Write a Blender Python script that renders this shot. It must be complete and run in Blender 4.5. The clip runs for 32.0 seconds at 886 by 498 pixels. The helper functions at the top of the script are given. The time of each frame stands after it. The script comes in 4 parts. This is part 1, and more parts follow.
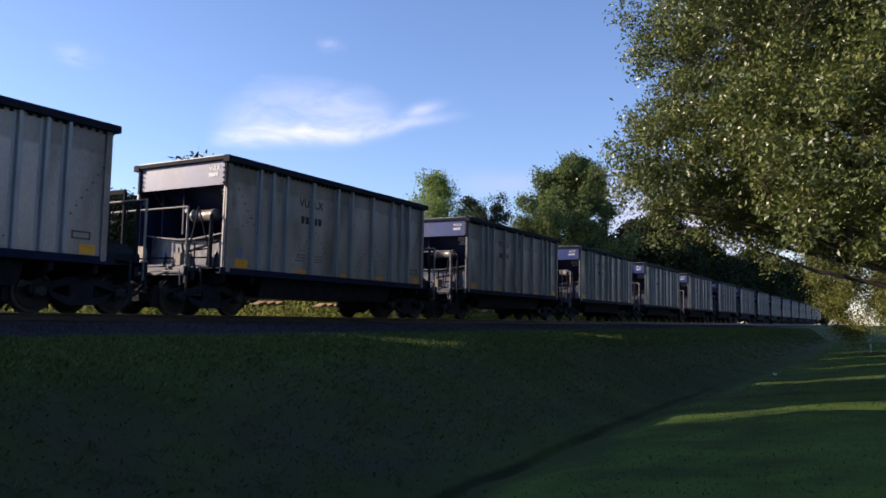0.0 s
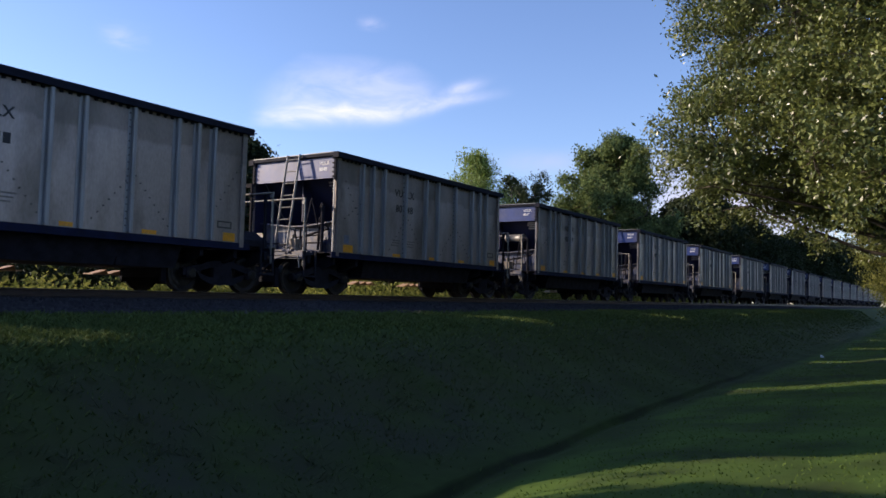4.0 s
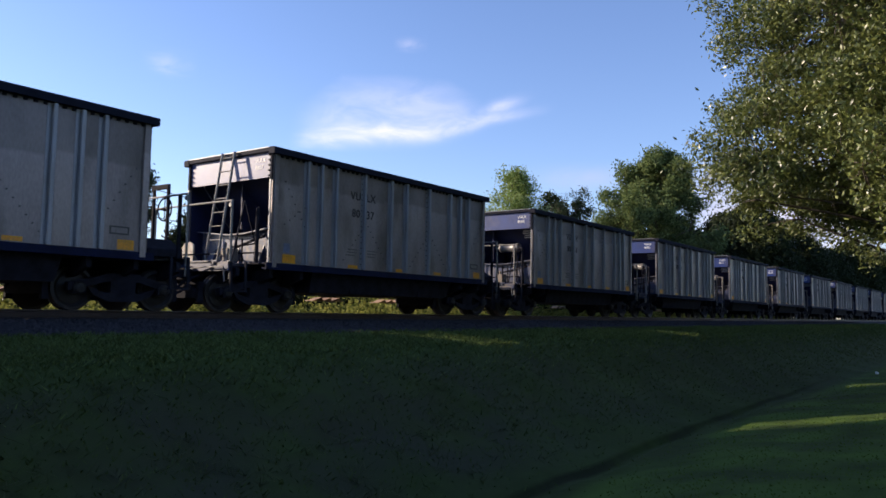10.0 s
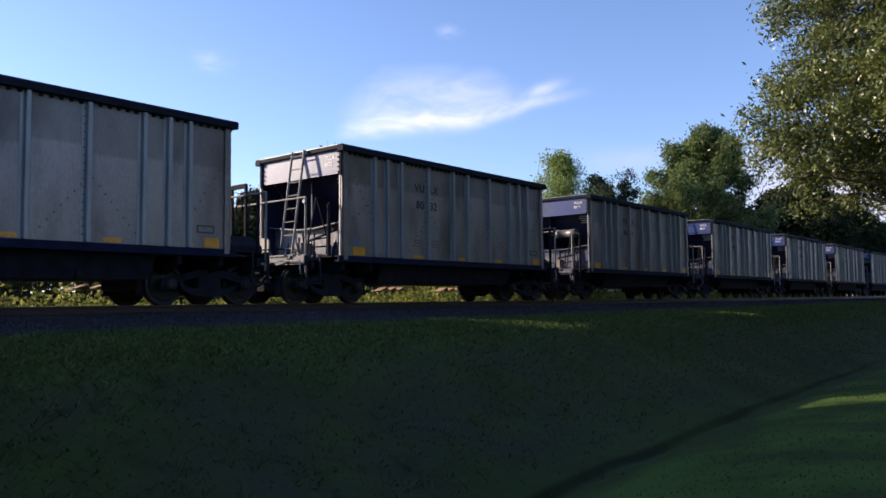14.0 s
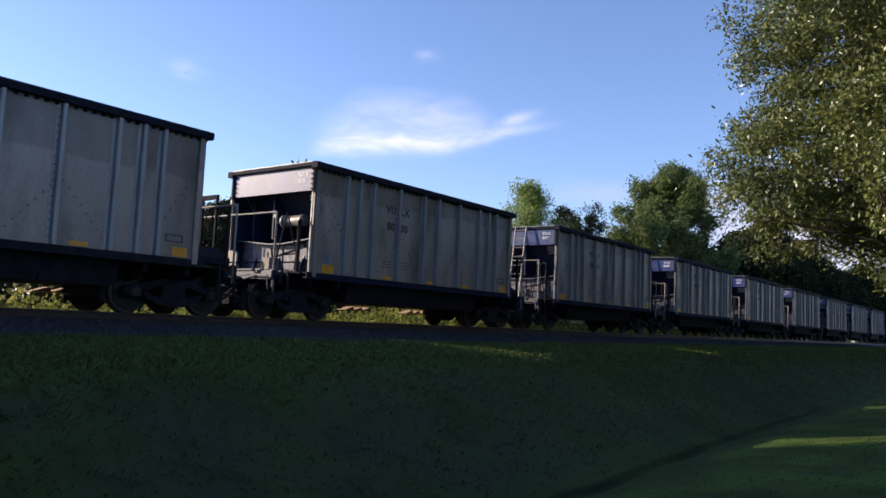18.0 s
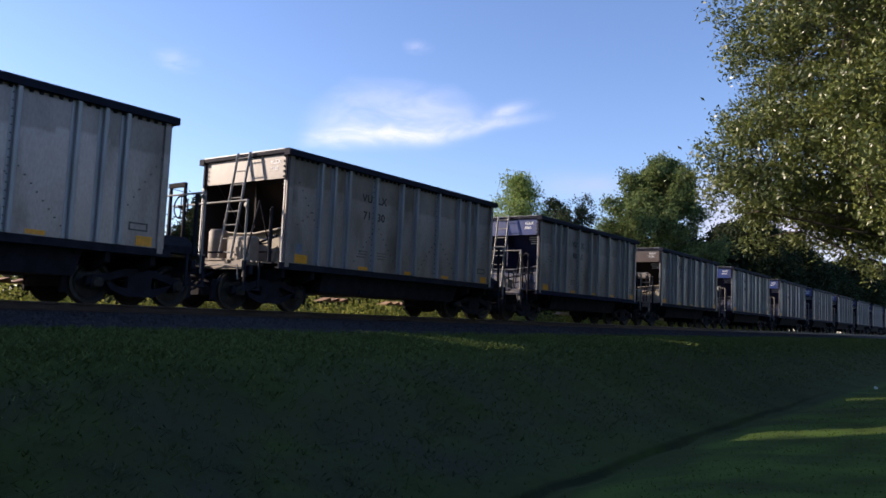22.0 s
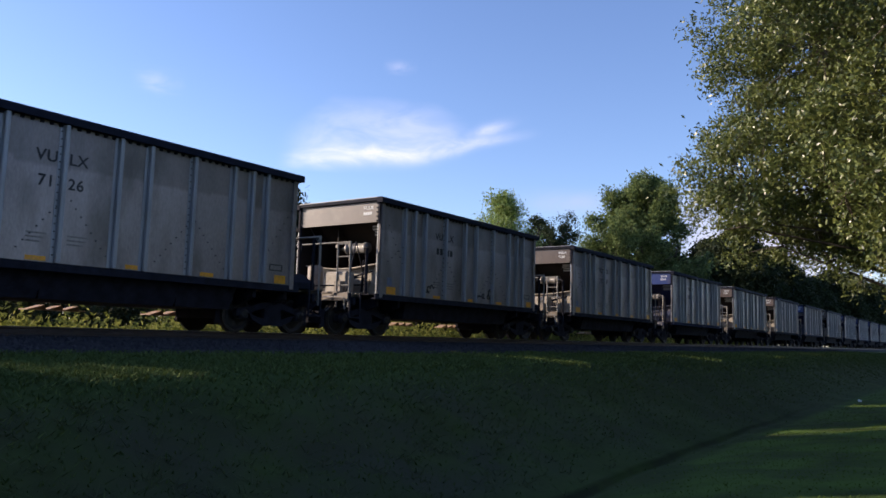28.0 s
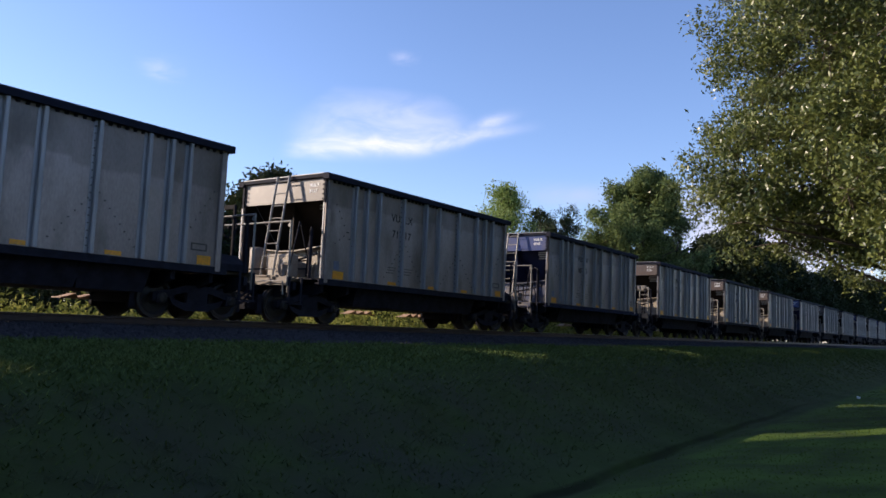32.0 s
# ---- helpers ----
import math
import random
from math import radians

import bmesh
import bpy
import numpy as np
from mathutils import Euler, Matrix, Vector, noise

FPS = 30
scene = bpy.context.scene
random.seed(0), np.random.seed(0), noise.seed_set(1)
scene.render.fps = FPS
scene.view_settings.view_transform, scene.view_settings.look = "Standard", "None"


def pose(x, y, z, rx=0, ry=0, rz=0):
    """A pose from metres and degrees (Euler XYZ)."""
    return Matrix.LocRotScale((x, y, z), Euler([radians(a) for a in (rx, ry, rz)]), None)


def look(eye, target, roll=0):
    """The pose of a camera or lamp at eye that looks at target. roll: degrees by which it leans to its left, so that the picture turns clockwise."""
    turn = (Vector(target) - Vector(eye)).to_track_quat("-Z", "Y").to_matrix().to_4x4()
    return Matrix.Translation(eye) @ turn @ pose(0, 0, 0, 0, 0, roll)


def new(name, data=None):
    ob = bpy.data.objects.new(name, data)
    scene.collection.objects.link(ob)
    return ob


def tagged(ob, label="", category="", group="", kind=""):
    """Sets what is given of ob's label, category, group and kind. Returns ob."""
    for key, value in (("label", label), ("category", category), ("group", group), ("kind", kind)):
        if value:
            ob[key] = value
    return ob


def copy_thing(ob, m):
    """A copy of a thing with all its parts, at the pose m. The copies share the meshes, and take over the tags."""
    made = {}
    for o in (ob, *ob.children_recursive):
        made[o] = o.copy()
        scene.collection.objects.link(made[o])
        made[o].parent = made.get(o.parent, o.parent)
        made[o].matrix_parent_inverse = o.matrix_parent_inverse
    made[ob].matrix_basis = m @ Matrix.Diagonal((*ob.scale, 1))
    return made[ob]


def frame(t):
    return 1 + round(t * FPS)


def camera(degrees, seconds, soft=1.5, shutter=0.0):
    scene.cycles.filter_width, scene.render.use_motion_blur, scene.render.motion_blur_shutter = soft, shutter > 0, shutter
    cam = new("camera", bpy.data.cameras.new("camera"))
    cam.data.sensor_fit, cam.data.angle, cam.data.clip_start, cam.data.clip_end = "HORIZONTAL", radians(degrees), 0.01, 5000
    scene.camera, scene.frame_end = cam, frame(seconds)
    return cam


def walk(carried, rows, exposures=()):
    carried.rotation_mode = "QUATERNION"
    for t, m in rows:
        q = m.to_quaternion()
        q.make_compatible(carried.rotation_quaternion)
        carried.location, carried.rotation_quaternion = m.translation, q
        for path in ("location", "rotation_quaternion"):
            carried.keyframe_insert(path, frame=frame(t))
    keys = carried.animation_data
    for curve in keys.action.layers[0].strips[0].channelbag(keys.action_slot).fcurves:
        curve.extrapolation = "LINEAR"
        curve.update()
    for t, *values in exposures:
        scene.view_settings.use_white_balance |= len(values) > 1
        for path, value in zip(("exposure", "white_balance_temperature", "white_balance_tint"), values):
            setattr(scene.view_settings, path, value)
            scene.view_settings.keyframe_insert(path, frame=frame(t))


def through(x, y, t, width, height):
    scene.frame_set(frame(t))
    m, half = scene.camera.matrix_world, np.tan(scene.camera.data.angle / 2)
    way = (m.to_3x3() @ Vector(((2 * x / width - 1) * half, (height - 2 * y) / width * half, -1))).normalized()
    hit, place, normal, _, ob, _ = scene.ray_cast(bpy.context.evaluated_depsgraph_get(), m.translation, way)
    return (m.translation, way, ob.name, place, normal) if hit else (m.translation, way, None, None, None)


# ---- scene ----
cam = camera(59.8, 32.0, soft=1.6, shutter=0.05)
# seconds, heading, pitch, lean in degrees: held in the hand, turning a little on the spot
TURNS = [
    (0, -59.82, 5.11, 1.01),
    (0.5, -59.76, 5.06, 0.90),
    (1, -59.59, 5.14, 0.85),
    (1.5, -60.34, 4.89, 1.47),
    (2, -59.75, 4.74, 1.66),
    (2.5, -59.01, 4.57, 1.59),
    (3, -58.68, 4.15, 1.77),
    (3.5, -57.52, 3.73, 1.41),
    (5.5, -56.14, 3.36, 1.39),
    (6, -55.91, 3.55, 1.02),
    (6.5, -55.67, 4.36, 0.79),
    (7, -55.28, 5.03, 0.78),
    (7.5, -54.89, 4.25, 0.69),
    (8, -54.83, 4.41, 0.76),
    (8.5, -54.44, 4.34, 0.66),
    (9, -54.36, 4.41, 0.84),
    (9.5, -53.94, 4.57, 0.86),
    (10, -53.78, 4.78, 0.87),
    (10.5, -53.95, 4.88, 0.75),
    (11, -53.97, 4.96, 0.94),
    (11.5, -51.39, 4.57, 0.43),
    (12, -47.95, 3.27, -0.33),
    (12.5, -46.80, 3.34, -1.49),
    (13, -45.77, 3.20, -1.74),
    (13.5, -47.77, 3.26, -1.79),
    (15.5, -55.49, 5.39, 2.93),
    (16, -54.13, 5.26, 2.57),
    (16.5, -53.09, 4.92, 2.36),
    (17, -53.71, 5.23, 2.50),
    (17.5, -53.55, 5.33, 2.13),
    (18, -52.88, 5.58, 2.50),
    (18.5, -52.94, 5.59, 2.80),
    (19, -52.95, 5.64, 2.65),
    (19.5, -53.13, 5.74, 2.48),
    (20, -53.20, 5.87, 2.59),
    (20.5, -52.97, 5.61, 2.41),
    (21, -53.13, 5.48, 2.25),
    (21.5, -53.72, 4.54, 2.74),
    (22, -53.65, 5.00, 2.42),
    (22.5, -53.75, 5.63, 2.30),
    (23, -53.95, 5.60, 2.16),
    (23.5, -54.29, 5.25, 1.80),
    (24, -54.56, 5.24, 1.89),
    (24.5, -54.33, 5.30, 2.02),
    (25, -54.40, 5.37, 2.16),
    (25.5, -54.45, 5.46, 2.40),
    (27.5, -55.03, 6.35, 1.79),
    (28, -54.74, 6.45, 1.63),
    (28.5, -54.57, 6.36, 1.70),
    (29, -54.72, 6.29, 1.90),
    (29.5, -54.63, 6.31, 2.08),
    (30, -54.15, 6.51, 1.91),
    (30.5, -54.10, 6.48, 1.90),
    (31, -54.27, 6.12, 1.84),
    (31.5, -54.71, 5.81, 2.08),
    (32, -54.67, 5.82, 2.36),
]


def held(heading, pitch, lean):
    return pose(0, 0, 0, 0, 0, heading) @ pose(0, 0, 0, 90 + pitch) @ pose(0, 0, 0, 0, 0, lean)


walk(cam, [(t, held(h, p, r)) for t, h, p, r in TURNS], exposures=[(t, e, 6000, 27) for t, e in ((0.0, 0.56), (9.0, 0.58), (11.0, 0.60), (12.2, 0.68), (13.5, 0.68), (15.5, 0.63), (32.0, 0.61))])

# ---- world and sun ----
SUN_EL, SUN_AZ = 18.0, 114.0          # height, and angle from +x towards +y
world = bpy.data.worlds.new("sky")
scene.world = world
world.use_nodes = True
wn = world.node_tree.nodes
sky = wn.new("ShaderNodeTexSky")
sky.sky_type = "NISHITA"
sky.sun_disc = False
sky.sun_elevation = radians(SUN_EL)
sky.sun_rotation = radians(90 - SUN_AZ)
sky.altitude, sky.air_density, sky.dust_density, sky.ozone_density = 100, 1.0, 0.3, 2.8
wn["Background"].inputs["Strength"].default_value = 0.14
world.node_tree.links.new(sky.outputs[0], wn["Background"].inputs["Color"])
sun = new("sun", bpy.data.lights.new("sun", "SUN"))
sun.data.energy, sun.data.angle, sun.data.color = 4.5, radians(0.6), (1.0, 0.85, 0.56)
d_sun = Vector((math.cos(radians(SUN_AZ)) * math.cos(radians(SUN_EL)), math.sin(radians(SUN_AZ)) * math.cos(radians(SUN_EL)), math.sin(radians(SUN_EL))))
sun.matrix_world = look(d_sun * 100, (0, 0, 0))

# ---- plan, in metres; the eye is at the origin ----
RAIL = -0.04          # top of rail
PITCH = 12.0          # one car to the next
NEAR = 13.45          # near side of the cars
MID = NEAR + 1.6      # middle of the track


def run(t):
    """How far the train has gone: the body's trailing end of car 0."""
    return 12.93 + 9.683 * t - 0.02047 * t * t


# ---- materials ----
def material(name, base, rough=0.7, metal=0.0, vary=0.25, scale=4.0, fine=60.0, bump=0.2, spec=0.5, dirt=None, dirt_amount=0.5, stretch=(1, 1, 1), random=0.0):
    """Base colour with large patches, fine grain, bump and optional streaks of dirt."""
    m = bpy.data.materials.new(name)
    m.use_nodes = True
    n, l = m.node_tree.nodes, m.node_tree.links
    b = n["Principled BSDF"]
    b.inputs["Roughness"].default_value, b.inputs["Metallic"].default_value = rough, metal
    b.inputs["Specular IOR Level"].default_value = spec
    co = n.new("ShaderNodeTexCoord")
    mp = n.new("ShaderNodeMapping")
    mp.inputs["Scale"].default_value = stretch
    l.new(co.outputs["Object"], mp.inputs[0])
    big, small = n.new("ShaderNodeTexNoise"), n.new("ShaderNodeTexNoise")
    big.inputs["Scale"].default_value, small.inputs["Scale"].default_value = scale, fine
    big.inputs["Detail"].default_value = 6
    for q in (big, small):
        l.new(mp.outputs[0], q.inputs["Vector"])
    mix = n.new("ShaderNodeMix")
    mix.data_type = "RGBA"
    lo, hi = [c * (1 - vary) for c in base], [min(1, c * (1 + vary)) for c in base]
    mix.inputs[6].default_value, mix.inputs[7].default_value = (*lo, 1), (*hi, 1)
    add = n.new("ShaderNodeMath")
    add.operation = "MULTIPLY_ADD"
    l.new(small.outputs[0], add.inputs[0])
    add.inputs[1].default_value = 0.4
    l.new(big.outputs[0], add.inputs[2])
    ramp = n.new("ShaderNodeMapRange")
    ramp.inputs[1].default_value, ramp.inputs[2].default_value = 0.45, 0.95
    l.new(add.outputs[0], ramp.inputs[0])
    l.new(ramp.outputs[0], mix.inputs[0])
    last = mix.outputs[2]
    if dirt:
        dn = n.new("ShaderNodeTexNoise")
        dn.inputs["Scale"].default_value, dn.inputs["Detail"].default_value = scale * 1.7, 8
        l.new(mp.outputs[0], dn.inputs["Vector"])
        dr = n.new("ShaderNodeMapRange")
        dr.inputs[1].default_value, dr.inputs[2].default_value, dr.inputs[4].default_value = 0.48, 0.72, dirt_amount
        l.new(dn.outputs[0], dr.inputs[0])
        dm = n.new("ShaderNodeMix")
        dm.data_type = "RGBA"
        dm.inputs[7].default_value = (*dirt, 1)
        l.new(dr.outputs[0], dm.inputs[0])
        l.new(last, dm.inputs[6])
        last = dm.outputs[2]
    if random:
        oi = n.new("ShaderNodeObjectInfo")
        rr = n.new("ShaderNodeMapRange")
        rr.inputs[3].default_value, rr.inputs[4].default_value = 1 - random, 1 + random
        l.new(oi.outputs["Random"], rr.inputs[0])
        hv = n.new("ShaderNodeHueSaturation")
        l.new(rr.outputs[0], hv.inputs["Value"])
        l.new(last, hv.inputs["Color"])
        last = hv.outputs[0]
    l.new(last, b.inputs["Base Color"])
    if bump:
        bp = n.new("ShaderNodeBump")
        bp.inputs["Strength"].default_value, bp.inputs["Distance"].default_value = bump, 0.02
        l.new(add.outputs[0], bp.inputs["Height"])
        l.new(bp.outputs[0], b.inputs["Normal"])
    return m


def leaf_material(name, dark, light, rough=0.45, through=0.35, spec=0.15):
    """Leaves: each island its own green, glossy, letting some light through."""
    m = bpy.data.materials.new(name)
    m.use_nodes = True
    n, l = m.node_tree.nodes, m.node_tree.links
    b = n["Principled BSDF"]
    ge = n.new("ShaderNodeNewGeometry")
    mix = n.new("ShaderNodeMix")
    mix.data_type = "RGBA"
    mix.inputs[6].default_value, mix.inputs[7].default_value = (*dark, 1), (*light, 1)
    l.new(ge.outputs["Random Per Island"], mix.inputs[0])
    l.new(mix.outputs[2], b.inputs["Base Color"])
    b.inputs["Roughness"].default_value, b.inputs["Specular IOR Level"].default_value = rough, spec
    tr = n.new("ShaderNodeBsdfTranslucent")
    l.new(mix.outputs[2], tr.inputs["Color"])
    ms = n.new("ShaderNodeMixShader")
    ms.inputs[0].default_value = through
    l.new(b.outputs[0], ms.inputs[1])
    l.new(tr.outputs[0], ms.inputs[2])
    l.new(ms.outputs[0], n["Material Output"].inputs["Surface"])
    return m


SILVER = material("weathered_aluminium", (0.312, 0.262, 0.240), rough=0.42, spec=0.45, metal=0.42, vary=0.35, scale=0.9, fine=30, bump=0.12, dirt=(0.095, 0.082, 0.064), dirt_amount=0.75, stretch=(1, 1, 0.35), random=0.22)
RIBBING = material("aluminium_rib", (0.290, 0.290, 0.296), rough=0.42, spec=0.4, metal=0.35, vary=0.15, scale=2, fine=30, bump=0.1, dirt=(0.2, 0.18, 0.14), dirt_amount=0.4, stretch=(1, 1, 0.3))
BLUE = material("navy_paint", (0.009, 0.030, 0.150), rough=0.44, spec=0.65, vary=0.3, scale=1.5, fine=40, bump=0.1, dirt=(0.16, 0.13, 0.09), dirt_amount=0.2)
BROWN = material("brown_paint", (0.075, 0.050, 0.036), rough=0.44, spec=0.7, vary=0.3, scale=1.5, fine=40, bump=0.1, dirt=(0.16, 0.12, 0.085), dirt_amount=0.4)
DUSTY = material("dusty_cream_steel", (0.23, 0.19, 0.15), rough=0.6, vary=0.3, scale=3, fine=40, bump=0.2, dirt=(0.12, 0.09, 0.07), dirt_amount=0.5)
CREAM = material("sunbleached_cream_steel", (0.38, 0.33, 0.26), rough=0.6, vary=0.25, scale=3, fine=40, bump=0.2, dirt=(0.16, 0.12, 0.09), dirt_amount=0.45)
CHORD = material("black_chord_steel", (0.010, 0.011, 0.021), rough=0.8, spec=0.2, vary=0.35, scale=3, fine=50, bump=0.3)
UNDER = material("grimy_black_steel", (0.020, 0.020, 0.028), rough=0.85, spec=0.12, vary=0.4, scale=4, fine=50, bump=0.3, dirt=(0.014, 0.011, 0.009), dirt_amount=0.5)
DUSTNAVY = material("dusty_navy_steel", (0.035, 0.048, 0.105), rough=0.45, spec=0.6, vary=0.3, scale=2.5, fine=40, bump=0.15, dirt=(0.24, 0.20, 0.15), dirt_amount=0.65)
FAINT_INK = material("faded_stencil", (0.17, 0.15, 0.13), rough=0.6, vary=0.4, scale=25, bump=0)
CYLINDER = material("pale_cylinder_metal", (0.20, 0.19, 0.18), rough=0.4, spec=0.5, metal=0.2, vary=0.25, scale=4, fine=40, bump=0.1)
GRAB = material("galvanised_rail", (0.23, 0.215, 0.19), rough=0.45, vary=0.2, scale=4, fine=40, bump=0.1)
TREAD = material("polished_steel", (0.5, 0.48, 0.45), rough=0.3, metal=0.9, vary=0.15, scale=5, bump=0.05)
RUST = material("rusty_gate_steel", (0.46, 0.28, 0.16), rough=0.75, vary=0.35, scale=5, bump=0.3, dirt=(0.4, 0.33, 0.26), dirt_amount=0.5)
YELLOW = material("yellow_reflector", (0.80, 0.32, 0.004), rough=0.45, vary=0.15, scale=10, bump=0.05, dirt=(0.3, 0.2, 0.08), dirt_amount=0.5)
INK = material("black_lettering", (0.02, 0.02, 0.02), rough=0.6, vary=0.3, scale=20, bump=0)
WHITE = material("white_lettering", (0.66, 0.66, 0.64), rough=0.44, spec=0.65, vary=0.2, scale=20, bump=0)
PALEBLUE = material("pale_blue_patch", (0.17, 0.18, 0.23), rough=0.6, vary=0.2, scale=10, bump=0.05)
PLATE = material("data_plate", (0.05, 0.048, 0.044), rough=0.5, vary=0.2, scale=10, bump=0.05)
WHEELSTEEL = material("oily_wheel_steel", (0.020, 0.018, 0.018), rough=0.5, spec=0.35, metal=0.1, vary=0.4, scale=4, fine=40, bump=0.2, dirt=(0.05, 0.035, 0.025), dirt_amount=0.4)
RAILSTEEL = material("rusty_rail", (0.04, 0.026, 0.02), rough=0.6, metal=0.3, vary=0.3, scale=6, bump=0.2)
TIMBER = material("creosoted_sleeper", (0.055, 0.042, 0.034), rough=0.85, vary=0.35, scale=6, bump=0.5, random=0.2)
BALLAST = material("grey_ballast", (0.029, 0.027, 0.030), rough=0.95, spec=0.2, vary=0.5, scale=9, fine=26, bump=1.0)

SOIL = material("mown_grass_ground", (0.038, 0.058, 0.014), rough=0.95, vary=0.30, scale=0.5, fine=5, bump=0.3, spec=0.1, dirt=(0.058, 0.058, 0.026), dirt_amount=0.3)
BARK = material("grey_brown_bark", (0.085, 0.065, 0.05), rough=0.9, vary=0.4, scale=5, fine=30, bump=0.9, stretch=(1, 1, 0.25))
POSTWHITE = material("white_marker", (0.7, 0.7, 0.68), rough=0.6, vary=0.1, scale=10, bump=0.05)
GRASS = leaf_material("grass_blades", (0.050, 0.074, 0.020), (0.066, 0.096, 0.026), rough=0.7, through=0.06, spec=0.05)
# darker copies of the end paints, with the shade under the slope painted in
SHADOWBLUE = material("shadow_navy_paint", (0.018, 0.024, 0.075), rough=0.6, spec=0.35, vary=0.3, scale=2, bump=0.1, dirt=(0.03, 0.026, 0.022), dirt_amount=0.4)
SHADOWBROWN = material("shadow_brown_paint", (0.026, 0.018, 0.014), rough=0.7, spec=0.2, vary=0.3, scale=2, bump=0.1, dirt=(0.035, 0.028, 0.022), dirt_amount=0.4)
NAVY = material("dark_navy_sill", (0.011, 0.014, 0.040), rough=0.8, spec=0.15, vary=0.3, scale=3, bump=0.2, dirt=(0.012, 0.01, 0.009), dirt_amount=0.5)
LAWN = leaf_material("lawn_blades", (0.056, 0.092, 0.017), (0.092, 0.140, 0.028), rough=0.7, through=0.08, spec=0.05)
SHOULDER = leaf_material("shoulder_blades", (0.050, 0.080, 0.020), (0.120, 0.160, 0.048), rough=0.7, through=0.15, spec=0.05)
TUFT = leaf_material("dry_tufts", (0.054, 0.066, 0.027), (0.072, 0.084, 0.038), rough=0.7, through=0.06, spec=0.05)
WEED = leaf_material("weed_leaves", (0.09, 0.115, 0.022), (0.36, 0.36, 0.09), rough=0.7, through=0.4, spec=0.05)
OAKLEAF = leaf_material("oak_leaves", (0.032, 0.050, 0.013), (0.230, 0.260, 0.070), rough=0.36, through=0.26, spec=0.5)
STONE = leaf_material("ballast_stone", (0.018, 0.017, 0.019), (0.075, 0.069, 0.068), rough=0.9, through=0.0, spec=0.2)
SUNLEAF = leaf_material("sunlit_leaves", (0.075, 0.090, 0.020), (0.27, 0.27, 0.065), rough=0.5, through=0.45)
FARLEAF = leaf_material("broad_leaves", (0.058, 0.092, 0.032), (0.225, 0.280, 0.095), rough=0.55, through=0.45)
LIGHTLEAF = leaf_material("light_leaves", (0.14, 0.21, 0.05), (0.32, 0.39, 0.13), rough=0.5, through=0.5)
PINELEAF = leaf_material("pine_needles", (0.02, 0.032, 0.014), (0.05, 0.07, 0.025), rough=0.6, through=0.2)
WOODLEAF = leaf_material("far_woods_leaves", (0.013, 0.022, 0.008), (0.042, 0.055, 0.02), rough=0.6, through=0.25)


# ---- mesh helpers ----
def box(bm, x0, x1, y0, y1, z0, z1):
    v = [bm.verts.new((x, y, z)) for x in (x0, x1) for y in (y0, y1) for z in (z0, z1)]
    for f in ((0, 1, 3, 2), (4, 6, 7, 5), (0, 4, 5, 1), (2, 3, 7, 6), (0, 2, 6, 4), (1, 5, 7, 3)):
        bm.faces.new([v[i] for i in f])
    return bm


def prism(bm, outline, axis, a, b):
    """A closed outline of 2D points drawn along one axis ('x': points are y, z; 'y': x, z) from a to b."""
    def at(p, h):
        return (h, p[0], p[1]) if axis == "x" else (p[0], h, p[1]) if axis == "y" else (p[0], p[1], h)
    lo, hi = [bm.verts.new(at(p, a)) for p in outline], [bm.verts.new(at(p, b)) for p in outline]
    bm.faces.new(lo)
    bm.faces.new(hi[::-1])
    for i in range(len(lo)):
        j = (i + 1) % len(lo)
        bm.faces.new((lo[j], lo[i], hi[i], hi[j]))
    return bm


def rod(bm, a, b, r, n=8, r2=None):
    """A round bar from a to b."""
    a, b = Vector(a), Vector(b)
    q = (b - a).to_track_quat("Z", "Y")
    rings = []
    for p, rr in ((a, r), (b, r if r2 is None else r2)):
        rings.append([bm.verts.new(p + q @ Vector((rr * math.cos(6.28318 * i / n), rr * math.sin(6.28318 * i / n), 0))) for i in range(n)])
    for i in range(n):
        j = (i + 1) % n
        bm.faces.new((rings[0][i], rings[0][j], rings[1][j], rings[1][i]))
    bm.faces.new(rings[0][::-1])
    bm.faces.new(rings[1])
    return bm


def lathe(bm, profile, axis_y=True, n=24):
    """Turn (radius, along) points round the y axis."""
    rings = [[bm.verts.new((r * math.cos(6.28318 * i / n), y, r * math.sin(6.28318 * i / n))) for i in range(n)] for r, y in profile]
    for k in range(len(rings) - 1):
        for i in range(n):
            j = (i + 1) % n
            bm.faces.new((rings[k][i], rings[k][j], rings[k + 1][j], rings[k + 1][i]))
    bm.faces.new(rings[0][::-1])
    bm.faces.new(rings[-1])
    return bm


MESHES = {}


def shape(key, build, mat, smooth=False, bevel=0.0):
    """The mesh for a key, built once."""
    if key not in MESHES:
        bm = bmesh.new()
        build(bm)
        if bevel:
            bmesh.ops.bevel(bm, geom=bm.edges[:], offset=bevel, segments=1, affect="EDGES", clamp_overlap=True)
        bmesh.ops.recalc_face_normals(bm, faces=bm.faces[:])
        me = bpy.data.meshes.new(key.split("/")[0])
        bm.to_mesh(me)
        bm.free()
        me.materials.append(mat)
        if smooth:
            me.shade_smooth()
        MESHES[key] = me
    return MESHES[key]


def put(name, me, parent, m=None, label=""):
    ob = new(name, me)
    ob.parent = parent
    if m is not None:
        ob.matrix_basis = m
    if label:
        tagged(ob, label)
    return ob


